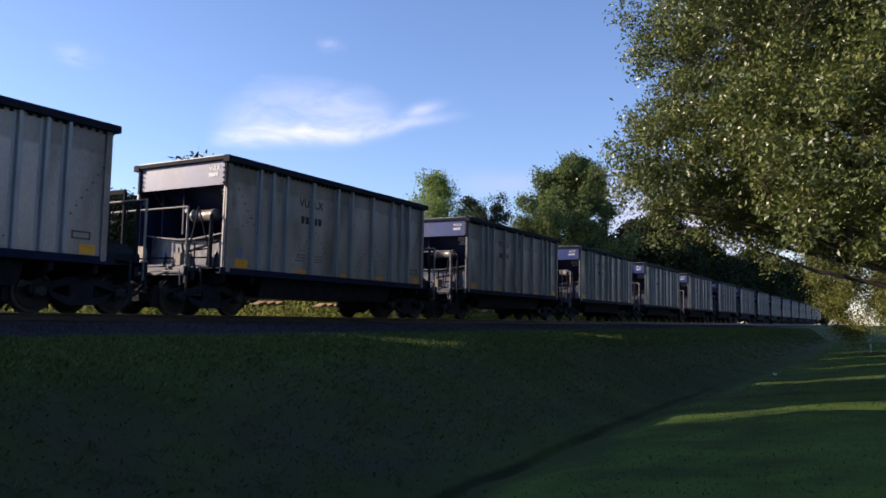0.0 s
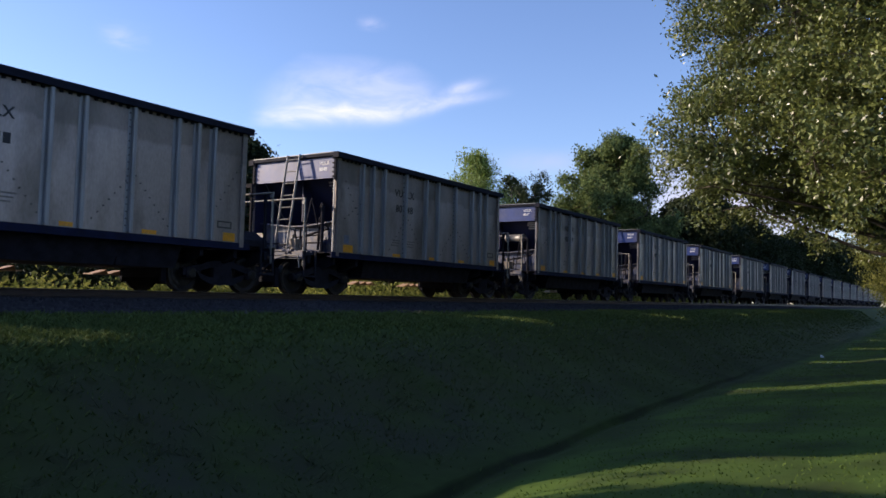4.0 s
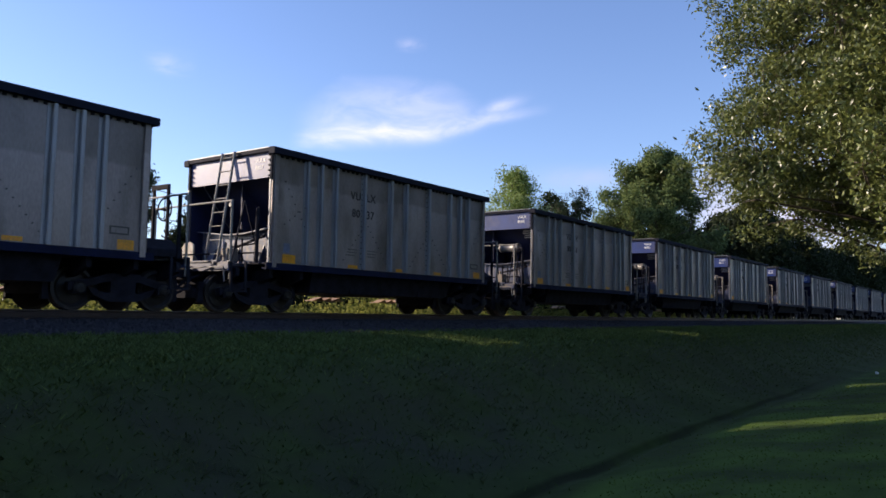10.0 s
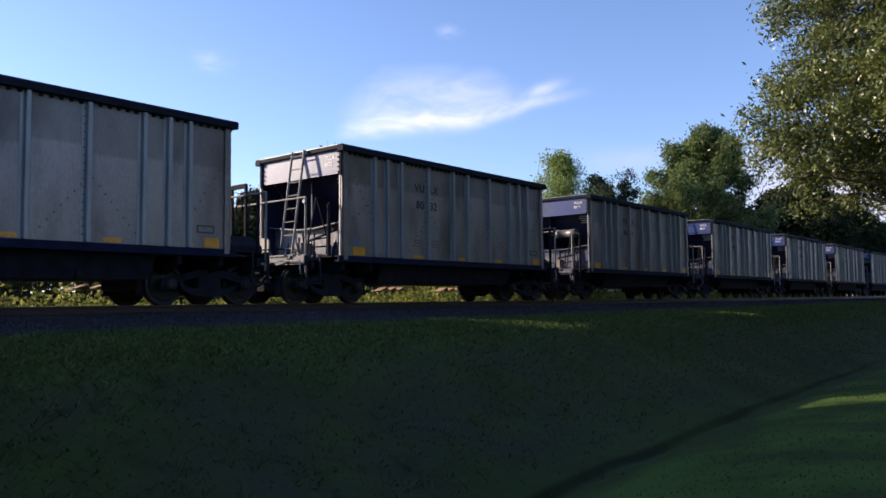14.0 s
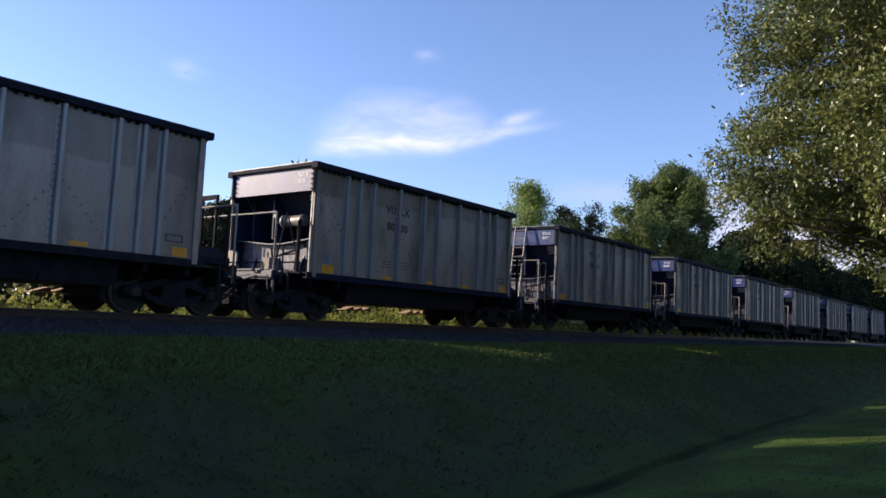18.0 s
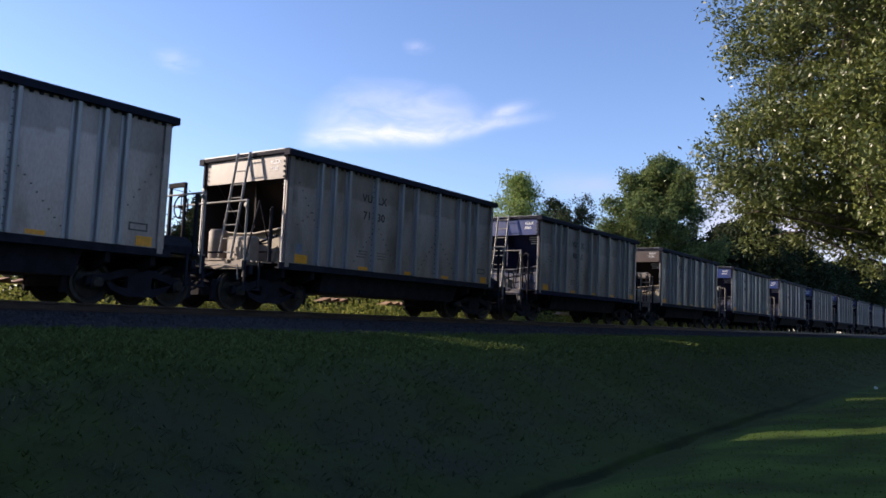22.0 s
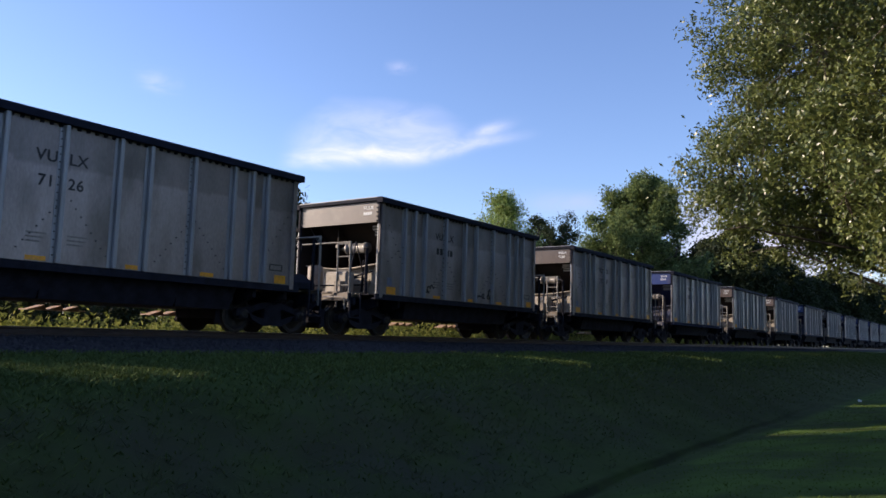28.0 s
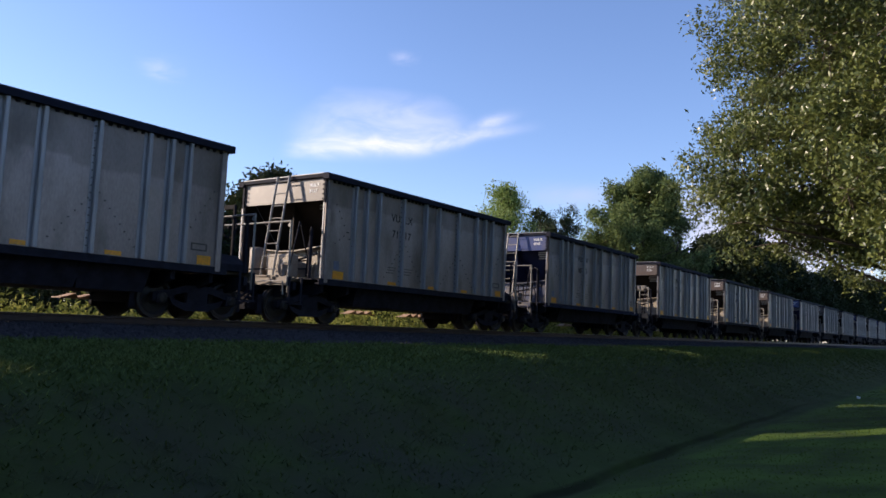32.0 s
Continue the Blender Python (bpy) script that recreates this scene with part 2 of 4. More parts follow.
def raw(name, verts, faces, mat):
    """A mesh from points and faces; arrays go in as they are."""
    me = bpy.data.meshes.new(name)
    if isinstance(verts, np.ndarray):
        k, n = faces.shape
        me.vertices.add(len(verts))
        me.vertices.foreach_set("co", verts.astype(np.float32).ravel())
        me.loops.add(k * n)
        me.loops.foreach_set("vertex_index", faces.astype(np.int32).ravel())
        me.polygons.add(k)
        me.polygons.foreach_set("loop_start", np.arange(0, k * n, n, dtype=np.int32))
        me.update(calc_edges=True)
    else:
        me.from_pydata(verts, [], faces)
    me.materials.append(mat)
    return me


def lettering(text, size, mat, key):
    """Flat letters as a mesh, reading along +x, standing up in z, facing -y."""
    if key in MESHES:
        return MESHES[key]
    cu = bpy.data.curves.new("lettering", "FONT")
    cu.body, cu.size, cu.extrude, cu.align_x = text, size, 0.002, "LEFT"
    cu.space_character, cu.offset = 1.10, min(0.005, size * 0.03)
    ob = bpy.data.objects.new("lettering", cu)
    scene.collection.objects.link(ob)
    me = bpy.data.meshes.new_from_object(ob.evaluated_get(bpy.context.evaluated_depsgraph_get()))
    bpy.data.objects.remove(ob)
    bpy.data.curves.remove(cu)
    me.transform(Matrix.Rotation(radians(90), 4, "X"))
    me.materials.clear()
    me.materials.append(mat)
    MESHES[key] = me
    return me


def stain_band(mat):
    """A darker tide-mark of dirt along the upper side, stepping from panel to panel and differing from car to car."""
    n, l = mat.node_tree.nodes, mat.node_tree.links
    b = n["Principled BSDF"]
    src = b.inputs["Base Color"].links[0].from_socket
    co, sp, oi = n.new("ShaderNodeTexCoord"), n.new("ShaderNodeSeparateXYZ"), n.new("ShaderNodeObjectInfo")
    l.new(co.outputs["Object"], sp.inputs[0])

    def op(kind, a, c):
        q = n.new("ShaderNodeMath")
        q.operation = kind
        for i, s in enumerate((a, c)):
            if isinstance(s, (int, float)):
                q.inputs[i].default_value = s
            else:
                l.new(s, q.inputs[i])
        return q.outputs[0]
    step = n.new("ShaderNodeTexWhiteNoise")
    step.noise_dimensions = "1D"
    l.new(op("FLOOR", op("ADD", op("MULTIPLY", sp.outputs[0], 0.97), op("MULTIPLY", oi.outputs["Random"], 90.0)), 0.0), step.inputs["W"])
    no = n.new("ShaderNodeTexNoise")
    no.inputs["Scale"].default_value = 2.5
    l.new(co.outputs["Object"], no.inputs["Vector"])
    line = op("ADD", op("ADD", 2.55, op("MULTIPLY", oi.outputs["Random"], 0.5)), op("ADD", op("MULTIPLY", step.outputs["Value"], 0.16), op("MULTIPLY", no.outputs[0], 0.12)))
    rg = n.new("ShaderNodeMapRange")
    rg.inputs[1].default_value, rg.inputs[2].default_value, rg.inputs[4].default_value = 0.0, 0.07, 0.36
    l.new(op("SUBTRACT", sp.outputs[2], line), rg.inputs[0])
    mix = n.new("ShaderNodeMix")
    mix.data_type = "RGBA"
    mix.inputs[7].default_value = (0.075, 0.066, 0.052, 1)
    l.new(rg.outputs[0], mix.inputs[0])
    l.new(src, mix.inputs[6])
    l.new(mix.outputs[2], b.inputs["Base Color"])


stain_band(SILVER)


# ---- ground ----
PROFILE = [(-2500, 2.0), (-60, -0.6), (-8, -1.3), (0, -1.5), (1.6, -1.68), (2.7, -1.83), (3.5, -1.96), (4.0, -2.07), (4.28, -2.12), (4.36, -2.18), (4.44, -2.20), (4.50, -2.19), (4.56, -2.08), (4.9, -2.0), (5.4, -1.86), (6.4, -1.5), (7.3, -0.99), (8.1, -0.585), (9.0, -0.525), (10.0, -0.47), (11.0, -0.41), (19.2, -0.41), (21.0, -0.62), (30, -0.6), (70, -0.3), (2500, 6.0)]
PROFILE_U, PROFILE_Z = [p[0] for p in PROFILE], [p[1] for p in PROFILE]


def ditch(x):
    """How far out the bottom of the ditch runs at x."""
    wander = 0.07 * noise.noise(Vector((x * 0.55, 4, 1))) + 0.03 * noise.noise(Vector((x * 2.1, 8, 1)))
    return float(np.interp(x, [-50, 6, 15, 60, 120], [4.45, 4.50, 4.95, 5.5, 7.0])) + wander * (abs(x) < 80)


def across(u, x):
    """The place on the ground for a place u on the profile."""
    d = ditch(x)
    return u * d / 4.5 if 0 < u <= 4.5 else d + (u - 4.5) * (11 - d) / 6.5 if 4.5 < u < 11 else u


def ground(x, y):
    d = ditch(x)
    u = y * 4.5 / d if 0 < y <= d else 4.5 + (y - d) * 6.5 / (11 - d) if d < y < 11 else y
    z = np.interp(u, PROFILE_U, PROFILE_Z)
    if 4.1 < u < 5.0:                         # the cut gets shallow here and there, and with distance
        full = np.interp(u, [4.1, 5.0], [-2.09, -1.98])
        keep = min(1.0, max(0.5, 0.85 + 0.6 * noise.noise(Vector((x * 0.4, 2, 7))))) * float(np.interp(x, [14, 34], [1, 0.1]))
        z = full + (z - full) * keep
    if u < 5:
        z -= 0.009 * min(max(x - 12, 0), 30) * min(1, (5 - u) / 2.5)
    if u < 4:
        z += 0.14 * min(max((13 - x) / 7, 0), 1) * min(1, (4 - u) / 1.5)
    if -30 < y < 11:
        z += 0.05 * noise.noise(Vector((x * 0.35, y * 0.5, 0))) + 0.02 * noise.noise(Vector((x * 1.6, y * 1.6, 3)))
        z += 0.07 * noise.noise(Vector((x * 0.9, y * 0.8, 11))) * min(1.0, max(0.0, (u - 4.9) / 0.6)) * min(1.0, max(0.0, (8.4 - u) / 1.2))
    return float(z)


def spread(spans):
    out = []
    for a, b, n in spans:
        out += [a + (b - a) * i / n for i in range(n)]
    return out + [spans[-1][1]]


def rough_bank(x, y):
    """Where the bank is left unmown, brown among the green."""
    d = ditch(x)
    u = (y - d) / (11 - d)
    return float(np.interp(u, [0.02, 0.14, 0.42, 0.56], [0, 1, 0.9, 0]) * np.interp(x, [2, 9, 13, 30, 60], [1, 0.9, 0.55, 0.3, 0.1]))


def patchy(mat, name, other):
    """Mix another colour into a material's base where the named attribute is high."""
    n, l = mat.node_tree.nodes, mat.node_tree.links
    b = n["Principled BSDF"]
    src = b.inputs["Base Color"].links[0].from_socket
    at = n.new("ShaderNodeAttribute")
    at.attribute_name = name
    no = n.new("ShaderNodeTexNoise")
    no.inputs["Scale"].default_value, no.inputs["Detail"].default_value = 0.7, 4
    co = n.new("ShaderNodeTexCoord")
    l.new(co.outputs["Object"], no.inputs["Vector"])
    rg = n.new("ShaderNodeMapRange")
    rg.inputs[1].default_value, rg.inputs[2].default_value = 0.36, 0.60
    l.new(no.outputs[0], rg.inputs[0])
    mu = n.new("ShaderNodeMath")
    mu.operation = "MULTIPLY"
    l.new(rg.outputs[0], mu.inputs[0])
    l.new(at.outputs["Fac"], mu.inputs[1])
    mix = n.new("ShaderNodeMix")
    mix.data_type = "RGBA"
    mix.inputs[7].default_value = (*other, 1)
    l.new(mu.outputs[0], mix.inputs[0])
    l.new(src, mix.inputs[6])
    l.new(mix.outputs[2], b.inputs["Base Color"])


patchy(SOIL, "bank", (0.041, 0.044, 0.025))
patchy(SOIL, "lawn", (0.066, 0.112, 0.018))
patchy(SOIL, "cut", (0.022, 0.019, 0.015))


def build_ground():
    xs = spread([(-2500, -100, 8), (-100, -6, 16), (-6, 40, 150), (40, 120, 80), (120, 400, 40), (400, 2500, 10)])
    us = spread([(-2500, -60, 6), (-60, -4, 20), (-4, 4, 36), (4, 5, 26), (5, 12, 40), (12, 24, 14), (24, 120, 24), (120, 2500, 8)])
    n = len(us)
    v, bank, lawn, cut = [], [], [], []
    for x in xs:
        for u in us:
            y = across(u, x)
            v.append((x, y, ground(x, y)))
            bank.append(rough_bank(x, y))
            lawn.append(float(np.interp(u, [3.9, 4.2, 7.6, 9.0, 11, 12], [1, 0, 0, 0.7, 0.7, 0])) if u > -30 else 0.0)
            cut.append(float(np.interp(u, [4.42, 4.48, 4.54, 4.60], [0, 0.6, 0.6, 0])) * float(np.interp(x, [12, 30], [1, 0.2])))
    f = [(i * n + j, (i + 1) * n + j, (i + 1) * n + j + 1, i * n + j + 1) for i in range(len(xs) - 1) for j in range(n - 1)]
    me = raw("ground", v, f, SOIL)
    me.shade_smooth()
    for key, values in (("bank", bank), ("lawn", lawn), ("cut", cut)):
        me.attributes.new(key, "FLOAT", "POINT").data.foreach_set("value", values)
    tagged(new("ground", me), "mown grass bank falling into a ditch beside the track", "ground", kind="structure")


build_ground()


def build_ballast():
    rng = np.random.default_rng(3)
    xs = spread([(-400, -8, 40), (-8, 60, 340), (60, 500, 110), (500, 2000, 10)])
    prof = [(11.25, -0.47), (11.6, -0.40), (12.0, -0.345), (12.4, -0.30), (12.8, -0.25), (13.2, -0.225), (13.7, -0.22), (15.0, -0.225), (16.4, -0.22), (16.9, -0.23), (17.6, -0.29), (18.9, -0.47)]
    v = [(x + rng.normal(0, 0.03), y + rng.normal(0, 0.04), z + rng.normal(0, 0.014)) for x in xs for y, z in prof]
    n = len(prof)
    f = [(i * n + j, (i + 1) * n + j, (i + 1) * n + j + 1, i * n + j + 1) for i in range(len(xs) - 1) for j in range(n - 1)]
    tagged(new("ballast", raw("ballast", v, f, BALLAST)), "grey crushed-stone ballast bed under the rails", "ballast", kind="structure")
    # loose stones on the near shoulder
    k = 22000
    u = rng.random(k) ** 1.6
    px, py = -4 + u * 90, 10.9 + rng.random(k) * 3.0
    pz = np.interp(py, [p[0] for p in prof], [p[1] for p in prof])
    pz = np.maximum(pz, np.where(py < 11.4, -0.41, -9))
    s = 0.022 + 0.03 * rng.random(k)
    base = np.array([(1, 0, -0.3), (-0.5, 0.87, -0.3), (-0.5, -0.87, -0.3), (0, 0, 0.9)])
    verts = base[None] * s[:, None, None] * (0.7 + 0.6 * rng.random((k, 4, 3))) + np.stack([px, py, pz], -1)[:, None]
    faces = (np.array([(0, 1, 3), (1, 2, 3), (2, 0, 3)])[None] + 4 * np.arange(k)[:, None, None]).reshape(-1, 3)
    tagged(new("loose_stones", raw("loose_stones", verts.reshape(-1, 3), faces, STONE)), "scattered grey ballast stones on the track shoulder", "stones", kind="stuff")


build_ballast()


def build_track():
    track = tagged(new("railway_track"), "rusty steel rails on dark timber sleepers", "railway track", kind="structure")
    prof = [(-0.07, 0), (0.07, 0), (0.07, 0.02), (0.012, 0.035), (0.012, 0.125), (0.036, 0.135), (0.036, 0.17), (-0.036, 0.17), (-0.036, 0.135), (-0.012, 0.125), (-0.012, 0.035), (-0.07, 0.02)]
    me = shape("rail", lambda bm: prism(bm, prof, "x", -400, 1500), RAILSTEEL)
    for y in (-0.755, 0.755):
        ob = put("rail", me, track, pose(0, MID + y, RAIL - 0.172))
        put("running_surface", shape("running_surface", lambda bm: prism(bm, [(-0.030, 0.168), (0.030, 0.168), (0.026, 0.173), (-0.026, 0.173)], "x", -400, 1500), TREAD), ob, label="polished running surface")
    return track


TRACK = build_track()


def build_grass(name, label, mat, k, lo, hi, reach, tall, seed):
    """Blades over a strip of ground that runs from lo(x) to hi(x)."""
    rng = np.random.default_rng(seed)
    px = 1.5 + reach * rng.random(k) ** 1.9
    q = rng.random(k)
    py = np.array([lo(x) + (hi(x) - lo(x)) * s for x, s in zip(px, q)])
    py = py + rng.normal(0, 0.4, k)
    pz = np.array([ground(a, b) for a, b in zip(px, py)])
    h = tall * (0.5 + rng.random(k))
    ang = rng.random(k) * 6.283
    lean = rng.normal(0, 1.1, (k, 2)) * h[:, None]
    w = 0.006 + 0.008 * rng.random(k) + 0.0005 * px
    dx, dy = np.cos(ang) * w, np.sin(ang) * w
    a = np.stack([px - dx, py - dy, pz - 0.01], -1)
    b = np.stack([px + dx, py + dy, pz - 0.01], -1)
    c = np.stack([px + lean[:, 0], py + lean[:, 1], pz + h], -1)
    v = np.stack([a, b, c], 1).reshape(-1, 3)
    f = np.arange(3 * k).reshape(-1, 3)
    tagged(new(name, raw(name, v, f, mat)), label, "grass", kind="stuff")


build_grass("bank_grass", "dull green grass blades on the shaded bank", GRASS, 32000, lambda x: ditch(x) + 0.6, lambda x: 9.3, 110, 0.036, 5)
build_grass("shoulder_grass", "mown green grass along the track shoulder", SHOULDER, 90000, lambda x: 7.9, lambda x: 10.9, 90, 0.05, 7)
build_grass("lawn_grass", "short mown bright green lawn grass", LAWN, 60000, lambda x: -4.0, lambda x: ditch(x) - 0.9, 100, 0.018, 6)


def build_tufts():
    """Taller, drier tufts on the unmown bank."""
    rng = np.random.default_rng(15)
    v, n = [], 0
    for i in range(1500):
        x = 2.5 + 45 * rng.random() ** 1.6
        d = ditch(x)
        y = d + (11 - d) * rng.random() * 0.72 - 0.2
        if rng.random() > rough_bank(x, y) + 0.12:
            continue
        z = ground(x, y)
        for j in range(9):
            a, r = rng.random() * 6.283, rng.random() * 0.14
            bx, by = x + r * math.cos(a), y + r * math.sin(a)
            h, w = 0.05 + 0.08 * rng.random(), 0.007
            lx, ly = rng.normal(0, 0.15, 2)
            t = rng.random() * 6.283
            v += [(bx - w * math.cos(t), by - w * math.sin(t), z - 0.01), (bx + w * math.cos(t), by + w * math.sin(t), z - 0.01), (bx + lx, by + ly, z + h)]
    f = [(3 * i, 3 * i + 1, 3 * i + 2) for i in range(len(v) // 3)]
    tagged(new("bank_tufts", raw("bank_tufts", v, f, TUFT)), "dry brownish tufts of long grass on the bank", "grass", kind="stuff")


build_tufts()


# ---- plants ----
def leaves(centres, per, spread_r, size, rng, flat=0.0):
    """Diamond-shaped leaves scattered round centres."""
    c = np.repeat(np.asarray(centres), per, 0)
    k = len(c)
    p = c + rng.normal(0, 1, (k, 3)) * spread_r
    a = rng.normal(0, 1, (k, 3))
    a[:, 2] *= 1 - flat
    a /= np.linalg.norm(a, axis=1)[:, None]
    b = np.cross(a, rng.normal(0, 1, (k, 3)))
    b /= np.linalg.norm(b, axis=1)[:, None]
    s = size * (0.6 + 0.8 * rng.random(k))[:, None]
    v = np.stack([p - a * s, p + b * s * 0.42, p + a * s, p - b * s * 0.42], 1).reshape(-1, 3)
    return v, np.arange(4 * k).reshape(-1, 4)


def branches(rng, base, length, radius, depth, way, split=3, curl=0.35, lift=0.12, ratio=0.72, wide=0.85, keep=1):
    """Limbs as (from, to, radius, radius) and the tips."""
    limbs, tips = [], []

    def grow(p, d, ln, r, k):
        q = p
        steps = 3
        for i in range(steps):
            d = (d + Vector(rng.normal(0, curl, 3)) * 0.35 + Vector((0, 0, lift))).normalized()
            q2 = q + d * (ln / steps)
            limbs.append((q, q2, r * (1 - 0.12 * i), r * (1 - 0.12 * (i + 1))))
            q = q2
            if k <= keep:
                tips.append(q)
        if k == 0:
            return
        for i in range(split):
            side = Vector(rng.normal(0, 1, 3))
            side = (side - d * side.dot(d)).normalized()
            grow(q, (d * (1 - wide * 0.5) + side * wide * (0.6 + 0.5 * rng.random())).normalized(), ln * ratio * (0.8 + 0.4 * rng.random()), r * 0.62, k - 1)
    grow(Vector(base), Vector(way).normalized(), length, radius, depth)
    return limbs, tips


def limb_mesh(name, limbs, mat, n=6):
    v, f = [], []
    for a, b, ra, rb in limbs:
        q = (b - a).to_track_quat("Z", "Y")
        o = len(v)
        for p, r in ((a, ra), (b, rb)):
            for i in range(n):
                v.append(p + q @ Vector((r * math.cos(6.2832 * i / n), r * math.sin(6.2832 * i / n), 0)))
        for i in range(n):
            j = (i + 1) % n
            f.append((o + i, o + j, o + n + j, o + n + i))
    me = raw(name, v, f, mat)
    me.shade_smooth()
    return me


def tree(name, label, place, seed, height, trunk_r, spread_w, leafmat, per, leaf_r, leaf_size, clear=0.25, depth=3, split=4, main=7, category="tree", group="", droop=0.0, keep=1, uneven=0.25):
    """A trunk with main limbs off it at many heights, each with twigs and leaves."""
    rng = np.random.default_rng(seed)
    t = tagged(new(name), label, category, group)
    t.location = place
    limbs, tips = [], []
    p = Vector((0, 0, -0.3))
    d = Vector((0, 0, 1))
    steps = 10
    nodes = []
    for i in range(steps):
        d = (d + Vector((rng.normal(0, 0.05), rng.normal(0, 0.05), 0.12))).normalized()
        q = p + d * (height * 0.86 / steps)
        r0, r1 = trunk_r * (1 - 0.085 * i), trunk_r * (1 - 0.085 * (i + 1))
        limbs.append((p, q, r0 * (1.35 if i == 0 else 1), r1))
        nodes.append((q, (i + 1) / steps))
        p = q
    for q, f in nodes:
        if f < clear:
            continue
        k = max(2, round(main * (1.1 - 0.5 * f)))
        g = (f - clear) / (1 - clear)
        reach = spread_w * (0.62 + 0.55 * math.sin(math.pi * min(1, 0.18 + 0.8 * g))) * (1 - 0.55 * g ** 2.5)
        a0 = rng.random() * 6.28
        for i in range(k):
            a = a0 + 6.283 * i / k + rng.normal(0, 0.25)
            way = (math.cos(a), math.sin(a), 0.25 + 0.9 * g - droop * (1 - g))
            ln = reach * 0.44 * (1 - uneven * 0.7 + 1.4 * uneven * rng.random())
            l2, t2 = branches(rng, q, ln, trunk_r * 0.34 * (1 - 0.6 * f), depth - 1, way, split, lift=0.05 - droop * 0.2, ratio=0.58, keep=keep)
            limbs += l2
            tips += t2
    put("trunk", limb_mesh("trunk", limbs, BARK), t)
    v, fa = leaves(tips, per, leaf_r, leaf_size, rng)
    put("crown", raw("crown", v, fa, leafmat), t)
    return t


def lobed_tree(name, label, place, lobes, seed, trunk_r, leafmat, spacing, per, leaf_r, leaf_size):
    """A broad tree whose crown is made of leafy sprays on the outside of several lobes."""
    rng = np.random.default_rng(seed)
    t = tagged(new(name), label, "tree")
    t.location = place
    forks, sprays, limbs = [], [], []
    for centre, radii in lobes:
        c, r = np.array(centre), np.array(radii)
        k = int(12.6 * (r[0] * r[1] * r[2]) ** (2 / 3) / spacing ** 2)
        d = rng.normal(0, 1, (k, 3))
        d /= np.linalg.norm(d, axis=1)[:, None]
        bulge = np.array([noise.noise(Vector(q) * 2.6 + Vector(centre)) for q in d])
        shell = c + d * r * (0.88 + 0.62 * np.minimum(bulge, 0.14) + 0.12 * rng.random(k) - 0.34 * rng.random(k) ** 2)[:, None]
        thin = np.array([noise.noise(Vector(q) * 0.62 + Vector((2, 9, 4))) for q in shell])
        sprays.append(shell[thin > -0.20 - 0.10 * rng.random(k)])
        m = max(8, k // 8)
        d = rng.normal(0, 1, (m, 3))
        d /= np.linalg.norm(d, axis=1)[:, None]
        forks.append(c + d * r * (0.35 + 0.4 * rng.random(m))[:, None])
        k = int(k * 0.4)
        d = rng.normal(0, 1, (k, 3))
        d /= np.linalg.norm(d, axis=1)[:, None]
        sprays.append(c + d * r * (0.45 + 0.3 * rng.random(k))[:, None])
    forks, sprays = np.concatenate(forks), np.concatenate(sprays)
    low = min(c[2] - r[2] for c, r in lobes)
    top = Vector((0.2, 0.1, lobes[0][0][2] + lobes[0][1][2] * 0.6))
    trunk = [Vector((0, 0, -0.3)), Vector((0.1, 0, low)), Vector((0.0, 0.15, low + 2)), Vector((0.15, 0.1, (low + 2 + top.z) / 2)), top]
    for i in range(4):
        limbs.append((trunk[i], trunk[i + 1], trunk_r * (1.3, 0.95, 0.8, 0.5)[i], trunk_r * (0.95, 0.8, 0.5, 0.15)[i]))
    for q in forks:
        q = Vector(q)
        z = min(max(q.z - 0.35 * math.hypot(q.x, q.y), low - 0.5), top.z)
        p = Vector((0.1, 0.1, z))
        m = p.lerp(q, 0.5) + Vector(rng.normal(0, 0.3, 3)) + Vector((0, 0, 0.3))
        limbs += [(p, m, trunk_r * 0.24, trunk_r * 0.14), (m, q, trunk_r * 0.14, trunk_r * 0.06)]
    for s in sprays:
        q = Vector(forks[np.argmin(((forks - s) ** 2).sum(1))])
        m = q.lerp(Vector(s), 0.5) + Vector(rng.normal(0, 0.12, 3))
        limbs += [(q, m, 0.018, 0.012), (m, Vector(s), 0.012, 0.006)]
    put("trunk", limb_mesh("trunk", limbs, BARK, 5), t)
    # each spray: a few twigs' worth of leaves, flattened and hanging outwards
    off = rng.normal(0, 1, (6 * len(sprays), 3))
    off *= (leaf_r * rng.random(len(off)) ** 0.5 / np.linalg.norm(off, axis=1))[:, None]
    sub = np.repeat(sprays, 6, 0) + off * np.array((1.25, 1.25, 0.7))
    v, f = leaves(sub, per // 6, np.array((0.17, 0.17, 0.10)) * leaf_r / 0.4, leaf_size, rng)
    put("crown", raw("crown", v, f, leafmat), t)
    return t


lobed_tree("oak_tree", "large spreading oak with glossy sunlit green leaves on the lawn", (24.2, -1.4, ground(24, -1)), [((0.3, 0.6, 9.0), (7.9, 7.9, 6.2)), ((-1.9, 5.8, 6.0), (3.0, 3.0, 2.4)), ((-1.2, 5.3, 10.2), (2.9, 2.8, 2.7)), ((-0.4, 4.4, 13.2), (2.9, 2.7, 2.6)), ((0.6, 6.9, 5.6), (1.6, 1.4, 1.1)), ((-4.6, 1.9, 5.6), (3.4, 3.2, 2.6)), ((2.0, -5.2, 6.2), (3.4, 3.2, 2.8)), ((4.6, 3.4, 5.8), (3.4, 3.2, 2.6)), ((-4.9, 1.2, 9.4), (3.0, 3.0, 2.6))], 11, 0.36, OAKLEAF, 0.92, 210, 0.46, 0.062)
